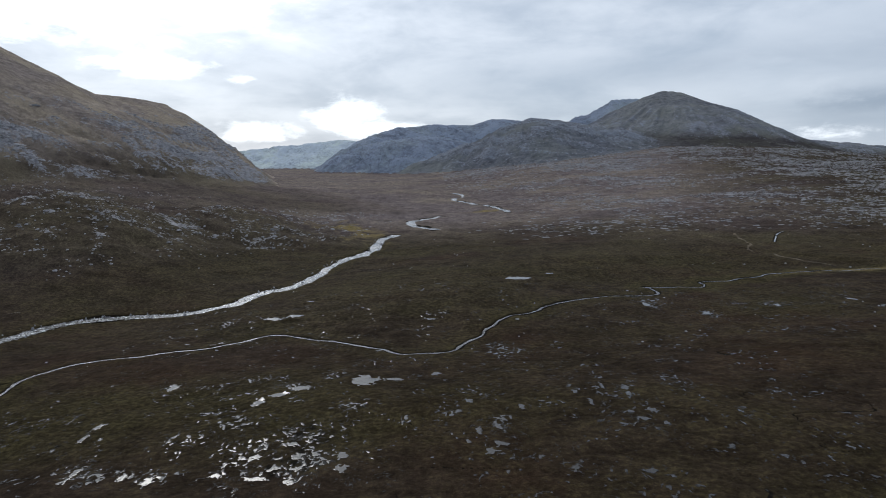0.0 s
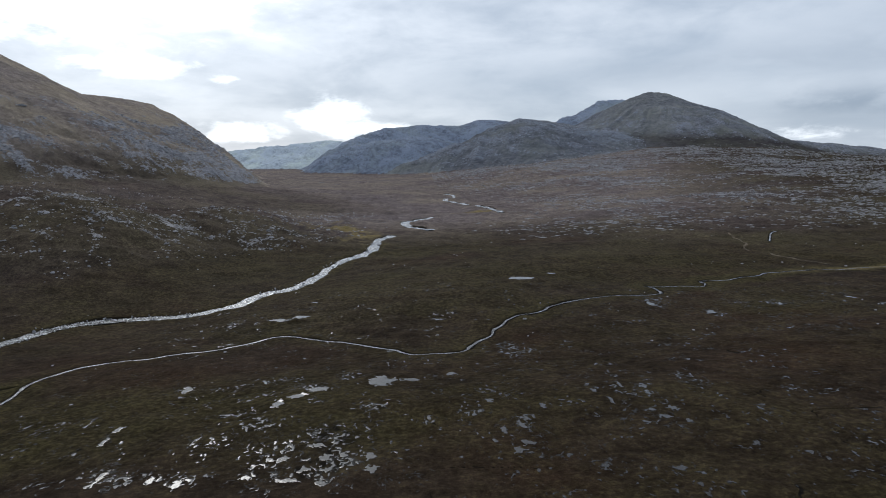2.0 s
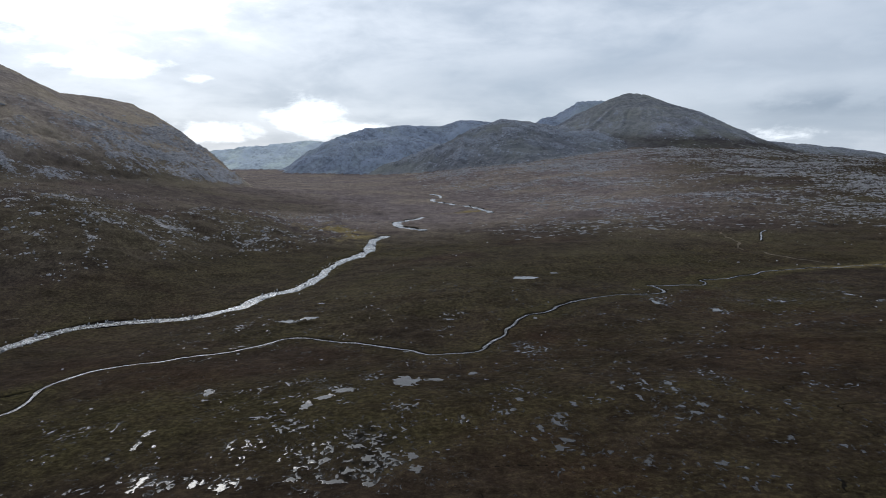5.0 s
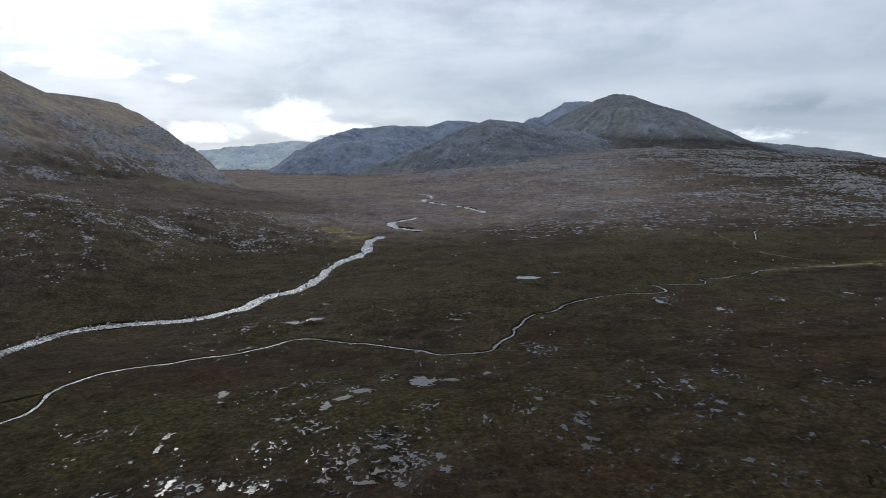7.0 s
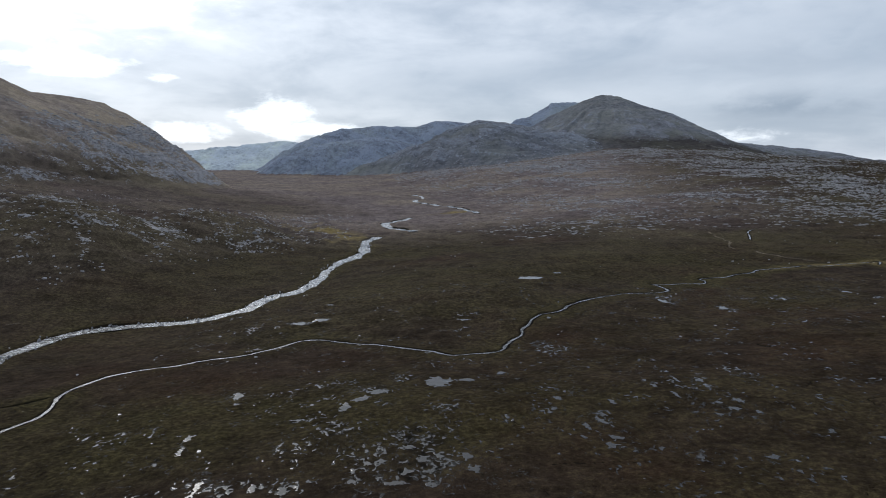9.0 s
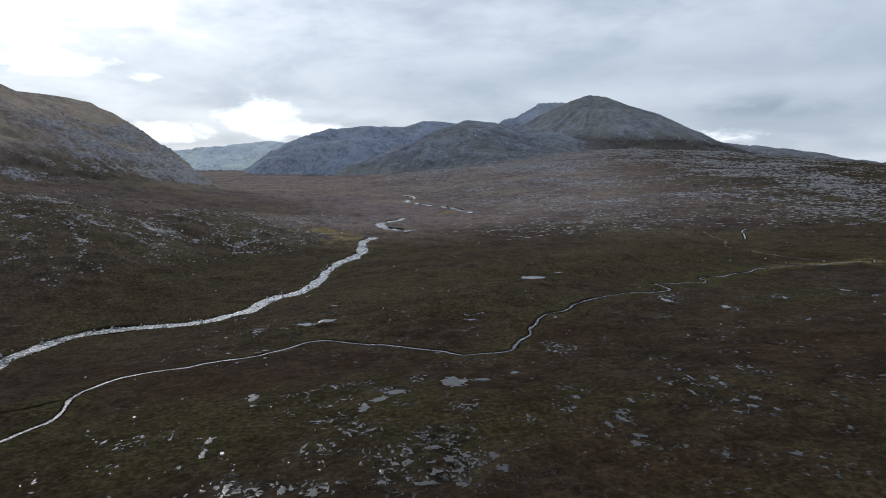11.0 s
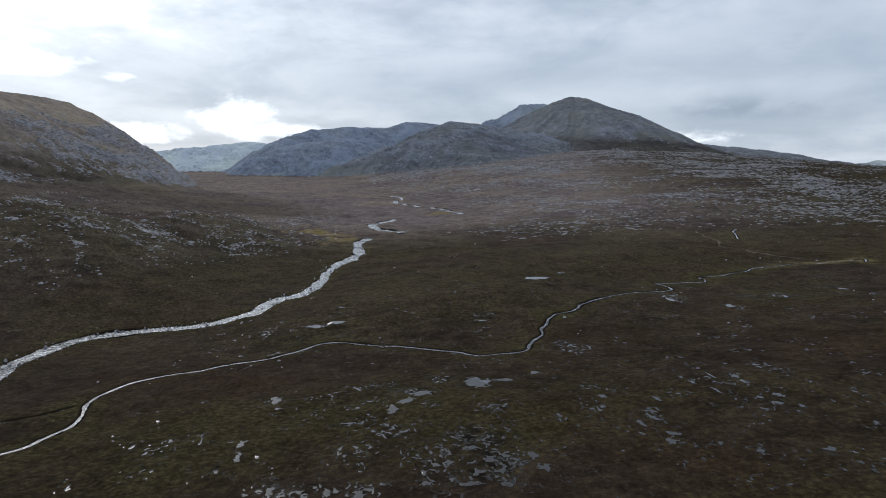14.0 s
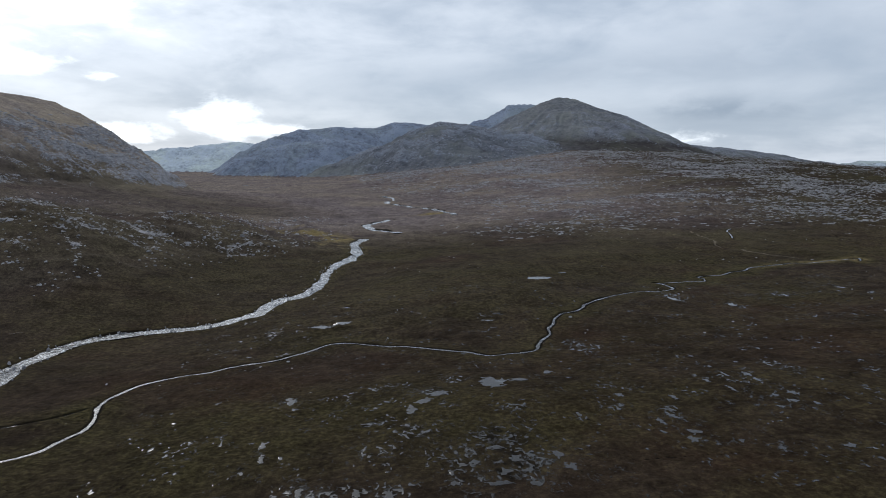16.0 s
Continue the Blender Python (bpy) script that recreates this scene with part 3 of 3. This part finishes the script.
# level shores for the larger pools
for px, py, rx, ry in POOLS_NEAR + POOLS_MID + POOLS_FAR:
    far = np.hypot((GX - px) / (rx + 1), (GY - py) / (ry + 1))
    k = smooth(2.1, 1.3, far)
    land = land * (1 - k) + k * float(land[far < 1.3].mean())

# the left mountain: crags low down, grass above; rock on the other mountains
left_m, others = owner == 1, owner > 1
rock = np.where(left_m, 0.02 + (0.7 * knobs + 0.35 * (teeth - 0.2) + 0.34) * smooth(380, 200, land) * smooth(4, 20, land - Z0) + 0.16 * grit, rock)
rock = np.where(others, raised * (0.36 + 0.35 * crags + 0.25 * grit), rock)
rock = np.where(owner == 2, raised * (0.26 + 0.35 * (spokes - 0.2) + 0.2 * teeth + 0.3 * grit - 0.3 * smooth(330, 470, land)), rock)
ribs = 0.55 * crags + 0.45 * teeth
# dark heather fills the gullies between the ribs, and paints in their missing shade
peat = np.where(left_m, raised * 0.32 * smooth(0.15, -0.25, knobs + 0.4 * (ribs - 0.3)) * smooth(330, 190, land) * smooth(4, 20, land - Z0), peat)
peat = np.where(owner > 3, raised * 0.3 * smooth(0.25, -0.1, ribs), peat)
green = np.where(left_m, green + 0.15, green)
# a patch of sunlight painted on the bent grass by the river bend; then a strip of pale grass
straw = 0.75 * np.exp(-((GX + 130 + 0.42 * (GY - 1040)) / 75) ** 2 - ((GY - 1085) / 140) ** 2) * (0.75 + 0.8 * hags) + 0.8 * np.exp(-((GX - 95) / 60) ** 2 - ((GY - 1440) / 22) ** 2)
straw = straw + verge + 0.35 * np.exp(-((GX + 330) / 120) ** 2 - ((GY - 1080) / 80) ** 2)


# paler, greyer ground up the slopes and glen: distance haze put into the colour
haze_tint = 0.75 * smooth(5, 45, land) * smooth(600, 1150, GY) * smooth(-50, 250, GX - river_x(GY)) + 0.3 * smooth(1000, 1400, GY) + smooth(1500, 2600, GY)
haze_tint = haze_tint * (1 - 0.75 * smooth(250, 800, GX - 0.12 * GY)) + 0.05 * smooth(380, 600, GY)
haze_tint = haze_tint + 1.0 * smooth(850, 1400, GY) * np.exp(-((GX - river_x(GY)) / 270) ** 2)
haze_tint = haze_tint * (1 - 0.7 * smooth(750, 1300, GX - 0.25 * (GY - 1400)) * smooth(3000, 2300, GY))
haze_tint = haze_tint * (1 - 0.55 * smooth(-100, 800, GX - 0.15 * GY) * smooth(500, 900, GY))
haze_tint = np.clip(np.where(owner > 0, np.maximum(haze_tint, smooth(4, 110, land - Z0 - 6 * grit)), haze_tint) + 0.14 * knoll_area, 0, 1)


def sheet(name, xyz, faces, mat, label, category, kind="structure", masks=None, shade=True):
    """A mesh from a stretch of the grid."""
    used, inverse = np.unique(faces, return_inverse=True)
    faces = inverse.reshape(faces.shape)
    me = bpy.data.meshes.new(name)
    me.vertices.add(len(used))
    me.vertices.foreach_set("co", xyz[used].astype(np.float32).ravel())
    me.loops.add(faces.size)
    me.loops.foreach_set("vertex_index", faces.astype(np.int32).ravel())
    me.polygons.add(len(faces))
    me.polygons.foreach_set("loop_start", np.arange(0, faces.size, 4, dtype=np.int32))
    if shade:
        me.polygons.foreach_set("use_smooth", np.ones(len(faces), bool))
    me.update(calc_edges=True)
    me.materials.append(mat)
    for key, values in (masks or {}).items():
        me.attributes.new(key, "FLOAT", "POINT").data.foreach_set("value", values.ravel()[used].astype(np.float32))
    return tagged(new(name, me), label, category, "", kind)


INDEX = np.arange(ROWS_N * COLS_N).reshape(ROWS_N, COLS_N)
nxt = np.roll(INDEX, -1, axis=1)
QUADS = np.stack([INDEX[:-1], nxt[:-1], nxt[1:], INDEX[1:]], axis=-1).reshape(-1, 4)[:, ::-1]
OWN = owner[:-1].ravel()
XYZ = np.stack([GX, GY, land], axis=-1).reshape(-1, 3)
MASKS = {"rock": rock, "green": green, "peat": peat, "straw": straw, "haze_tint": haze_tint}
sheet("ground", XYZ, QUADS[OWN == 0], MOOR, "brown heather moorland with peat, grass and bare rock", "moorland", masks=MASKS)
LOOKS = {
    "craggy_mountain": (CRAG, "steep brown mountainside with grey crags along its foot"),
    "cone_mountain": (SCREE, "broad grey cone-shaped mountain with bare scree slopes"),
    "flat_topped_mountain": (HAZED_SCREE, "grey flat-topped mountain behind a higher cone"),
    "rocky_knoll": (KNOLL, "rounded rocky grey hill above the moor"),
    "glen_ridge": (HAZED_SCREE, "rocky spur dropping into the glen, coloured blue by painted haze"),
    "long_ridge": (HAZED_SCREE, "long level grey ridge at the head of the glen"),
    "far_hill": (HAZED_HILL, "pale hazy distant hills closing the glen"),
    "east_hill": (HAZED_HILL, "low distant hills on the horizon, coloured blue by painted haze"),
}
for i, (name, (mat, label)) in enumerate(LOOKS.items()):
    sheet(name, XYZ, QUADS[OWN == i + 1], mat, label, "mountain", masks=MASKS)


# ---- water ----
def ground_at(x, y):
    """Height of the finished sheet."""
    r, a = np.hypot(x - CX, y - CY), np.arctan2(x - CX, y - CY)
    i = np.clip(np.interp(r, radius, np.arange(len(radius))), 0, len(radius) - 1.001)
    j = np.clip(np.interp(a, theta[:COLUMNS], np.arange(COLUMNS)), 0, COLUMNS - 1.001)
    i0, j0 = i.astype(int), j.astype(int)
    u, v = i - i0, j - j0
    return (land[i0, j0] * (1 - u) * (1 - v) + land[i0 + 1, j0] * u * (1 - v) + land[i0, j0 + 1] * (1 - u) * v + land[i0 + 1, j0 + 1] * u * v)


def grid_value(field, x, y):
    r, a = np.hypot(x - CX, y - CY), np.arctan2(x - CX, y - CY)
    i = np.clip(np.interp(r, radius, np.arange(len(radius))), 0, len(radius) - 1).astype(int)
    j = np.clip(np.interp(a, theta[:COLUMNS], np.arange(COLUMNS)), 0, COLUMNS - 1).astype(int)
    return field[i, j]


rng = np.random.default_rng(5)
POOLS = POOLS_NEAR + POOLS_MID + POOLS_FAR


def pool_field(x, y, px, py, rx, ry, seed):
    """Above 0 within a ragged shore."""
    k = 0.45 + 0.3 * min(rx, ry)
    ragged = fbm(x / k + 5.3 * seed, y / k, 4, 101, 0.55)
    still = 0.35 if rx > 12 else 0.9
    return 0.78 - np.hypot((x - px) / rx, (y - py) / ry) + still * ragged


def shore(cell, x0, x1, y0, y1, field):
    """A fine net over a level set, its edge drawn to the shore."""
    x, y = np.meshgrid(np.arange(x0, x1, cell), np.arange(y0, y1, cell), indexing="ij")
    f = field(x, y)
    gx, gy = np.gradient(f, cell)
    move = np.where(f < 0, -f / (gx * gx + gy * gy + 1e-4), 0.0)
    mx, my = np.clip(move * gx, -0.6 * cell, 0.6 * cell), np.clip(move * gy, -0.6 * cell, 0.6 * cell)
    idx = np.arange(x.size).reshape(x.shape)
    quads = np.stack([idx[:-1, :-1], idx[1:, :-1], idx[1:, 1:], idx[:-1, 1:]], axis=-1).reshape(-1, 4)
    return x + mx, y + my, f, quads, f.ravel()[quads]


def pool(px, py, rx, ry, seed):
    cell = max(0.22, 0.05 * (rx + ry))
    x, y, f, quads, top = shore(cell, px - 2.1 * rx - 1, px + 2.1 * rx + 1, py - 2.1 * ry - 1, py + 2.1 * ry + 1, lambda x, y: pool_field(x, y, px, py, rx, ry, seed))
    quads = quads[(top > 0).sum(axis=1) > 1]
    # one sheet of water: the largest piece that hangs together
    mark = np.arange(x.size)
    while True:
        before = mark[quads].copy()
        low = before.min(axis=1)
        np.minimum.at(mark, quads.ravel(), np.repeat(low, 4))
        if (mark[quads] == before).all():
            break
    tags, counts = np.unique(mark[quads[:, 0]], return_counts=True)
    if not len(tags) or counts.max() < 6:
        return
    quads = quads[mark[quads[:, 0]] == tags[counts.argmax()]]
    z = ground_at(x, y) + 0.17 + np.minimum(f, 0) * 0.2
    pond = rx > 12
    label = "still moorland pond reflecting the grey sky" if pond else "small peaty pool in the wet moor"
    tagged(sheet("pond" if pond else "pool", np.stack([x, y, z], axis=-1).reshape(-1, 3), quads, POOL, label, "pond" if pond else "pool", "thing"), group="moorland pools")


for seed, p in enumerate(POOLS):
    pool(p[0], p[1], 1.15 * p[2], 1.15 * p[3], seed + 1) if p[2] < 12 else pool(*p, seed + 1)


def bog_field(x, y):
    """Above 0 in the winding pools between the peat hags."""
    w = wetness(x, y)
    wx, wy = x + 1.3 * vnoise(x / 3, y / 3, 91), y + 1.3 * vnoise(x / 3, y / 3, 92)
    broad = fbm(x / 13, y / 13, 2, 94)
    jag = 0.5 * vnoise(x / 0.9, y / 1.3, 89)
    worm = 0.018 + 0.045 * broad - np.abs(fbm((wx + jag) / 2.8, (wy + jag) / 4.6, 2, 93))
    lane = fbm(x / 10, y / 17, 3, 95) + 0.75 * fbm(x / 2.0, y / 2.8, 2, 96) + 0.95 * w - 0.62
    # single small pools, a few of them out on the open moor
    open_moor = 0.24 * np.clip(fbm(x / 42, y / 60, 2, 98) + 0.15, 0, 1)
    spots = fbm(wx / 1.5, wy / 2.4, 2, 97) + 0.35 * broad + 0.38 * np.maximum(w, open_moor) - 0.8
    return np.maximum(np.where(w > 0.06, np.minimum(worm, 0.6 * lane), -1.0), 0.4 * spots)


def bog(cell, x0, x1, y0, y1):
    """Water and dark banks where the bog field rises."""
    x, y, f, quads, top = shore(cell, x0, x1, y0, y1, bog_field)
    h = ground_at(x, y) + np.clip(f, -0.5, 0) * 0.3
    wet_q, bank_q = quads[(top > 0).sum(axis=1) > 1], quads[top.max(axis=1) > -0.045]
    return [(np.stack([x, y, h + 0.16], axis=-1).reshape(-1, 3), wet_q), (np.stack([x, y + 0.5, h + 0.08], axis=-1).reshape(-1, 3), bank_q)]


near_bog, far_bog = bog(0.32, -240, 210, 215, 425), bog(0.6, -240, 420, 425, 620)
for k, (name, mat, label, category) in enumerate((("bog_pools", POOL, "winding small bog pools among peat hags", "pools"), ("peat_banks", PEAT, "dark wet peat banks round the bog pools", "peat"))):
    (pa, qa), (pb, qb) = near_bog[k], far_bog[k]
    sheet(name, np.concatenate([pa, pb]), np.concatenate([qa, qb + len(pa)]), mat, label, category, "stuff")


def ribbon(name, line, half, depth, label, category):
    q, s = spline(line, 3.0)
    t = np.gradient(q, axis=0)
    t /= np.hypot(*t.T)[:, None]
    side = np.stack([-t[:, 1], t[:, 0]], axis=1)
    w = width_at(s, half) * (1.25 if half > 3 else 1.05) + 0.1
    z = plain(q[:, 0], q[:, 1])
    # the level of the water follows the ground beside it
    ring = np.argmin(np.abs(radius[None, :] - np.hypot(q[:, 0] - CX, q[:, 1] - CY)[:, None]), axis=1)
    turn = np.arctan2(q[:, 0] - CX, q[:, 1] - CY)
    col = np.argmin(np.abs(theta[None, :COLUMNS] - turn[:, None]), axis=1)
    z = base[ring, col]
    k = np.ones(7) / 7
    z = np.convolve(np.pad(z, 3, "edge"), k, "valid") - depth * (0.42 if half > 3 else 0.25 if half > 0.5 else 0.7)
    across = np.linspace(-1, 1, 5)
    xyz = np.stack([np.concatenate([(q + side * (w * a)[:, None]), z[:, None]], axis=1) for a in across], axis=1)
    idx = np.arange(len(q) * 5).reshape(len(q), 5)
    faces = np.stack([idx[:-1, :-1], idx[:-1, 1:], idx[1:, 1:], idx[1:, :-1]], axis=-1).reshape(-1, 4)[:, ::-1]
    sheet(name, xyz.reshape(-1, 3), faces, RIVER if half > 1 or depth < 0.8 else BURN, label, category)


ribbon("river", *COURSES["river"], "shallow bright river winding over stones", "river")
ribbon("river_bend", *COURSES["river_bend"], "bright bend of the shallow river", "river")
ribbon("upper_river", *COURSES["upper_river"], "narrow upper reach of the river", "river")
ribbon("stream", *COURSES["stream"], "narrow stream in a peaty channel", "stream")
ribbon("side_stream", *COURSES["side_stream"], "thin dark side stream in a peaty gully", "stream")
ribbon("cascade", *COURSES["cascade"], "small white cascade on the far slope", "stream")
ribbon("brook", *COURSES["brook"], "narrow brook between green grassy banks", "stream")


# ---- loose rock ----
def stones(name, x, y, long, wide, high, turn, mat, label, category, rng, sink=0.3):
    """Many uneven blocks in one mesh: three rings of six corners and a cap each."""
    count = len(x)
    ang = np.arange(6) * math.pi / 3
    z = ground_at(x, y)
    rings = []
    for h, k in ((-sink, 1.0), (0.55, 0.86), (1.0, 0.45)):
        jig = 1 + 0.28 * rng.uniform(-1, 1, (count, 6))
        lx, ly = np.cos(ang) * k * jig * long[:, None], np.sin(ang) * k * jig * wide[:, None]
        c, s = np.cos(turn)[:, None], np.sin(turn)[:, None]
        lz = (h + 0.22 * (h > 0) * rng.uniform(-1, 1, (count, 6))) * high[:, None]
        rings.append(np.stack([x[:, None] + lx * c - ly * s, y[:, None] + lx * s + ly * c, z[:, None] + lz], axis=-1))
    xyz = np.concatenate(rings, axis=1).reshape(-1, 3)
    one = [[r * 6 + k, r * 6 + (k + 1) % 6, r * 6 + 6 + (k + 1) % 6, r * 6 + 6 + k] for r in (0, 1) for k in range(6)] + [[12, 13, 14, 15], [12, 15, 16, 17]]
    faces = (np.array(one)[None] + 18 * np.arange(count)[:, None, None]).reshape(-1, 4)
    return sheet(name, xyz, faces, mat, label, category, "stuff", shade=False)


def scatter(rng, count, x0, x1, y0, y1, chance):
    x, y = rng.uniform(x0, x1, count), rng.uniform(y0, y1, count)
    keep = rng.uniform(0, 1, count) < chance(x, y)
    return x[keep], y[keep]


rng = np.random.default_rng(7)
# slabs on the long slope
x, y = scatter(rng, 230000, 0, 2300, 950, 2900, lambda x, y: np.clip(grid_value(ledge_area, x, y) * (0.02 + 1.6 * np.clip(grid_value(strata, x, y) * 0.6 + 0.7 * grid_value(big_patch, x, y) + 0.05, 0, 1) ** 1.3), 0, 1))
k = rng.lognormal(0, 0.35, len(x))
stones("rock_slabs", x, y, 3.3 * k, 1.0 * k, 0.5 * k, rng.normal(0.15, 0.4, len(x)), STONE, "pale grey rock slabs strewn over the heather slope", "rocks", rng)
# outcrops and boulders on the knolls across the river
x, y = scatter(rng, 40000, -900, -60, 560, 1500, lambda x, y: np.clip(grid_value(knoll_area, x, y) * np.clip(grid_value(strata, x, y) * 0.7 + 0.5 * grid_value(big_patch, x, y) - 0.12, 0, 0.6), 0, 1))
k = rng.lognormal(0, 0.45, len(x))
stones("knoll_rocks", x, y, 1.15 * k, 0.7 * k, 0.6 * k, rng.normal(0.5, 0.5, len(x)), STONE, "grey outcrops and boulders on the heathery knolls", "rocks", rng)
# broken crags along the foot of the left mountain, and on the rocky hill
def faces_of(which, x, y, amount):
    return np.where(grid_value(owner, x, y) == which, np.clip(amount, 0, 1), 0)


x, y = scatter(rng, 60000, -1500, -500, 1350, 2500, lambda x, y: faces_of(1, x, y, (0.16 + 1.1 * grid_value(knobs, x, y) + 0.5 * (grid_value(teeth, x, y) - 0.2)) * smooth(-640, -820, x - 0.3 * (y - 1750)) * smooth(300, 190, ground_at(x, y)) * smooth(2, 14, ground_at(x, y) - plain(x, y))))
k = rng.lognormal(0, 0.45, len(x))
stones("crag_blocks", x, y, 2.6 * k, 1.2 * k, 0.95 * k, rng.normal(0.75, 0.35, len(x)), STONE, "broken grey crags among dark heather on the mountainside", "crags", rng)
x, y = scatter(rng, 30000, 0, 1200, 2300, 3300, lambda x, y: faces_of(4, x, y, 0.5 * grid_value(crags, x, y) + 0.2 * (grid_value(teeth, x, y) - 0.2)))
k = rng.lognormal(0, 0.4, len(x))
stones("hill_crags", x, y, 3.4 * k, 1.7 * k, 1.3 * k, rng.normal(1.2, 0.5, len(x)), HILL_STONE, "grey crags and boulders on the rocky hill, blued by painted haze", "crags", rng)
# lone boulders on the open moor: three shapes, each stone a thing
shapes = []
for k in range(3):
    bm = bmesh.new()
    bmesh.ops.create_icosphere(bm, subdivisions=2, radius=1.0)
    for v in bm.verts:
        d = noise.noise(v.co * 1.1 + Vector((9.0 * k, 0, 0))) * 0.55 + noise.noise(v.co * 2.6 + Vector((0, 5.0 * k, 0))) * 0.22
        v.co *= 1 + d
        v.co.z *= 0.7
    me = bpy.data.meshes.new("boulder")
    bm.to_mesh(me)
    bm.free()
    me.materials.append(STONE)
    shapes.append(me)
x, y = scatter(rng, 1500, -300, 600, 430, 1000, lambda x, y: 0.3 * np.clip(0.2 + fbm(x / 60, y / 60, 3, 151), 0, 1) * (1 - wetness(x, y)))
z = ground_at(x, y)
for i in range(min(len(x), 180)):
    size = float(rng.lognormal(-0.85, 0.4))
    ob = tagged(new("boulder", shapes[i % 3]), "weathered pale grey boulder lying in the heather", "boulder", "boulders on the moor")
    ob.matrix_world = pose(x[i], y[i], z[i] + 0.22 * size, 0, 0, float(rng.uniform(0, 360))) @ Matrix.Diagonal((size * 1.25, size, size * 0.85, 1))

# ---- river stones and tracks ----
q, s = spline(RIVER_LINE, 2.0)
pick = rng.integers(0, len(q), 900)
x, y = q[pick, 0] + rng.normal(0, 4.2, 900), q[pick, 1] + rng.normal(0, 4.2, 900)
k = rng.lognormal(0, 0.45, 900)
stones("river_stones", x, y, 0.6 * k, 0.5 * k, 0.6 * k + 0.35, rng.uniform(0, 3, 900), STONE, "wet grey stones in the shallow river", "stones", rng)


def track(name, line, half, label):
    q, s = spline(line, 4.0)
    t = np.gradient(q, axis=0)
    t /= np.hypot(*t.T)[:, None]
    side = np.stack([-t[:, 1], t[:, 0]], axis=1)
    w = half * (1 + 0.4 * vnoise(s / 9, s * 0, 161))
    rows = [q + side * (w * a)[:, None] for a in (-1, -0.4, 0.4, 1)]
    xyz = np.stack([np.concatenate([r, (ground_at(r[:, 0], r[:, 1]) + h)[:, None]], axis=1) for r, h in zip(rows, (-0.05, 0.3, 0.3, -0.05))], axis=1)
    idx = np.arange(len(q) * 4).reshape(len(q), 4)
    faces = np.stack([idx[:-1, :-1], idx[:-1, 1:], idx[1:, 1:], idx[1:, :-1]], axis=-1).reshape(-1, 4)[:, ::-1]
    sheet(name, xyz.reshape(-1, 3), faces, TRACK, label, "track", masks=None)


track("hill_track", TRACK_LINE, 1.6, "worn stony track across the moor")
track("stream_track", LOWER_TRACK_LINE, 1.6, "worn stony track down to the stream")
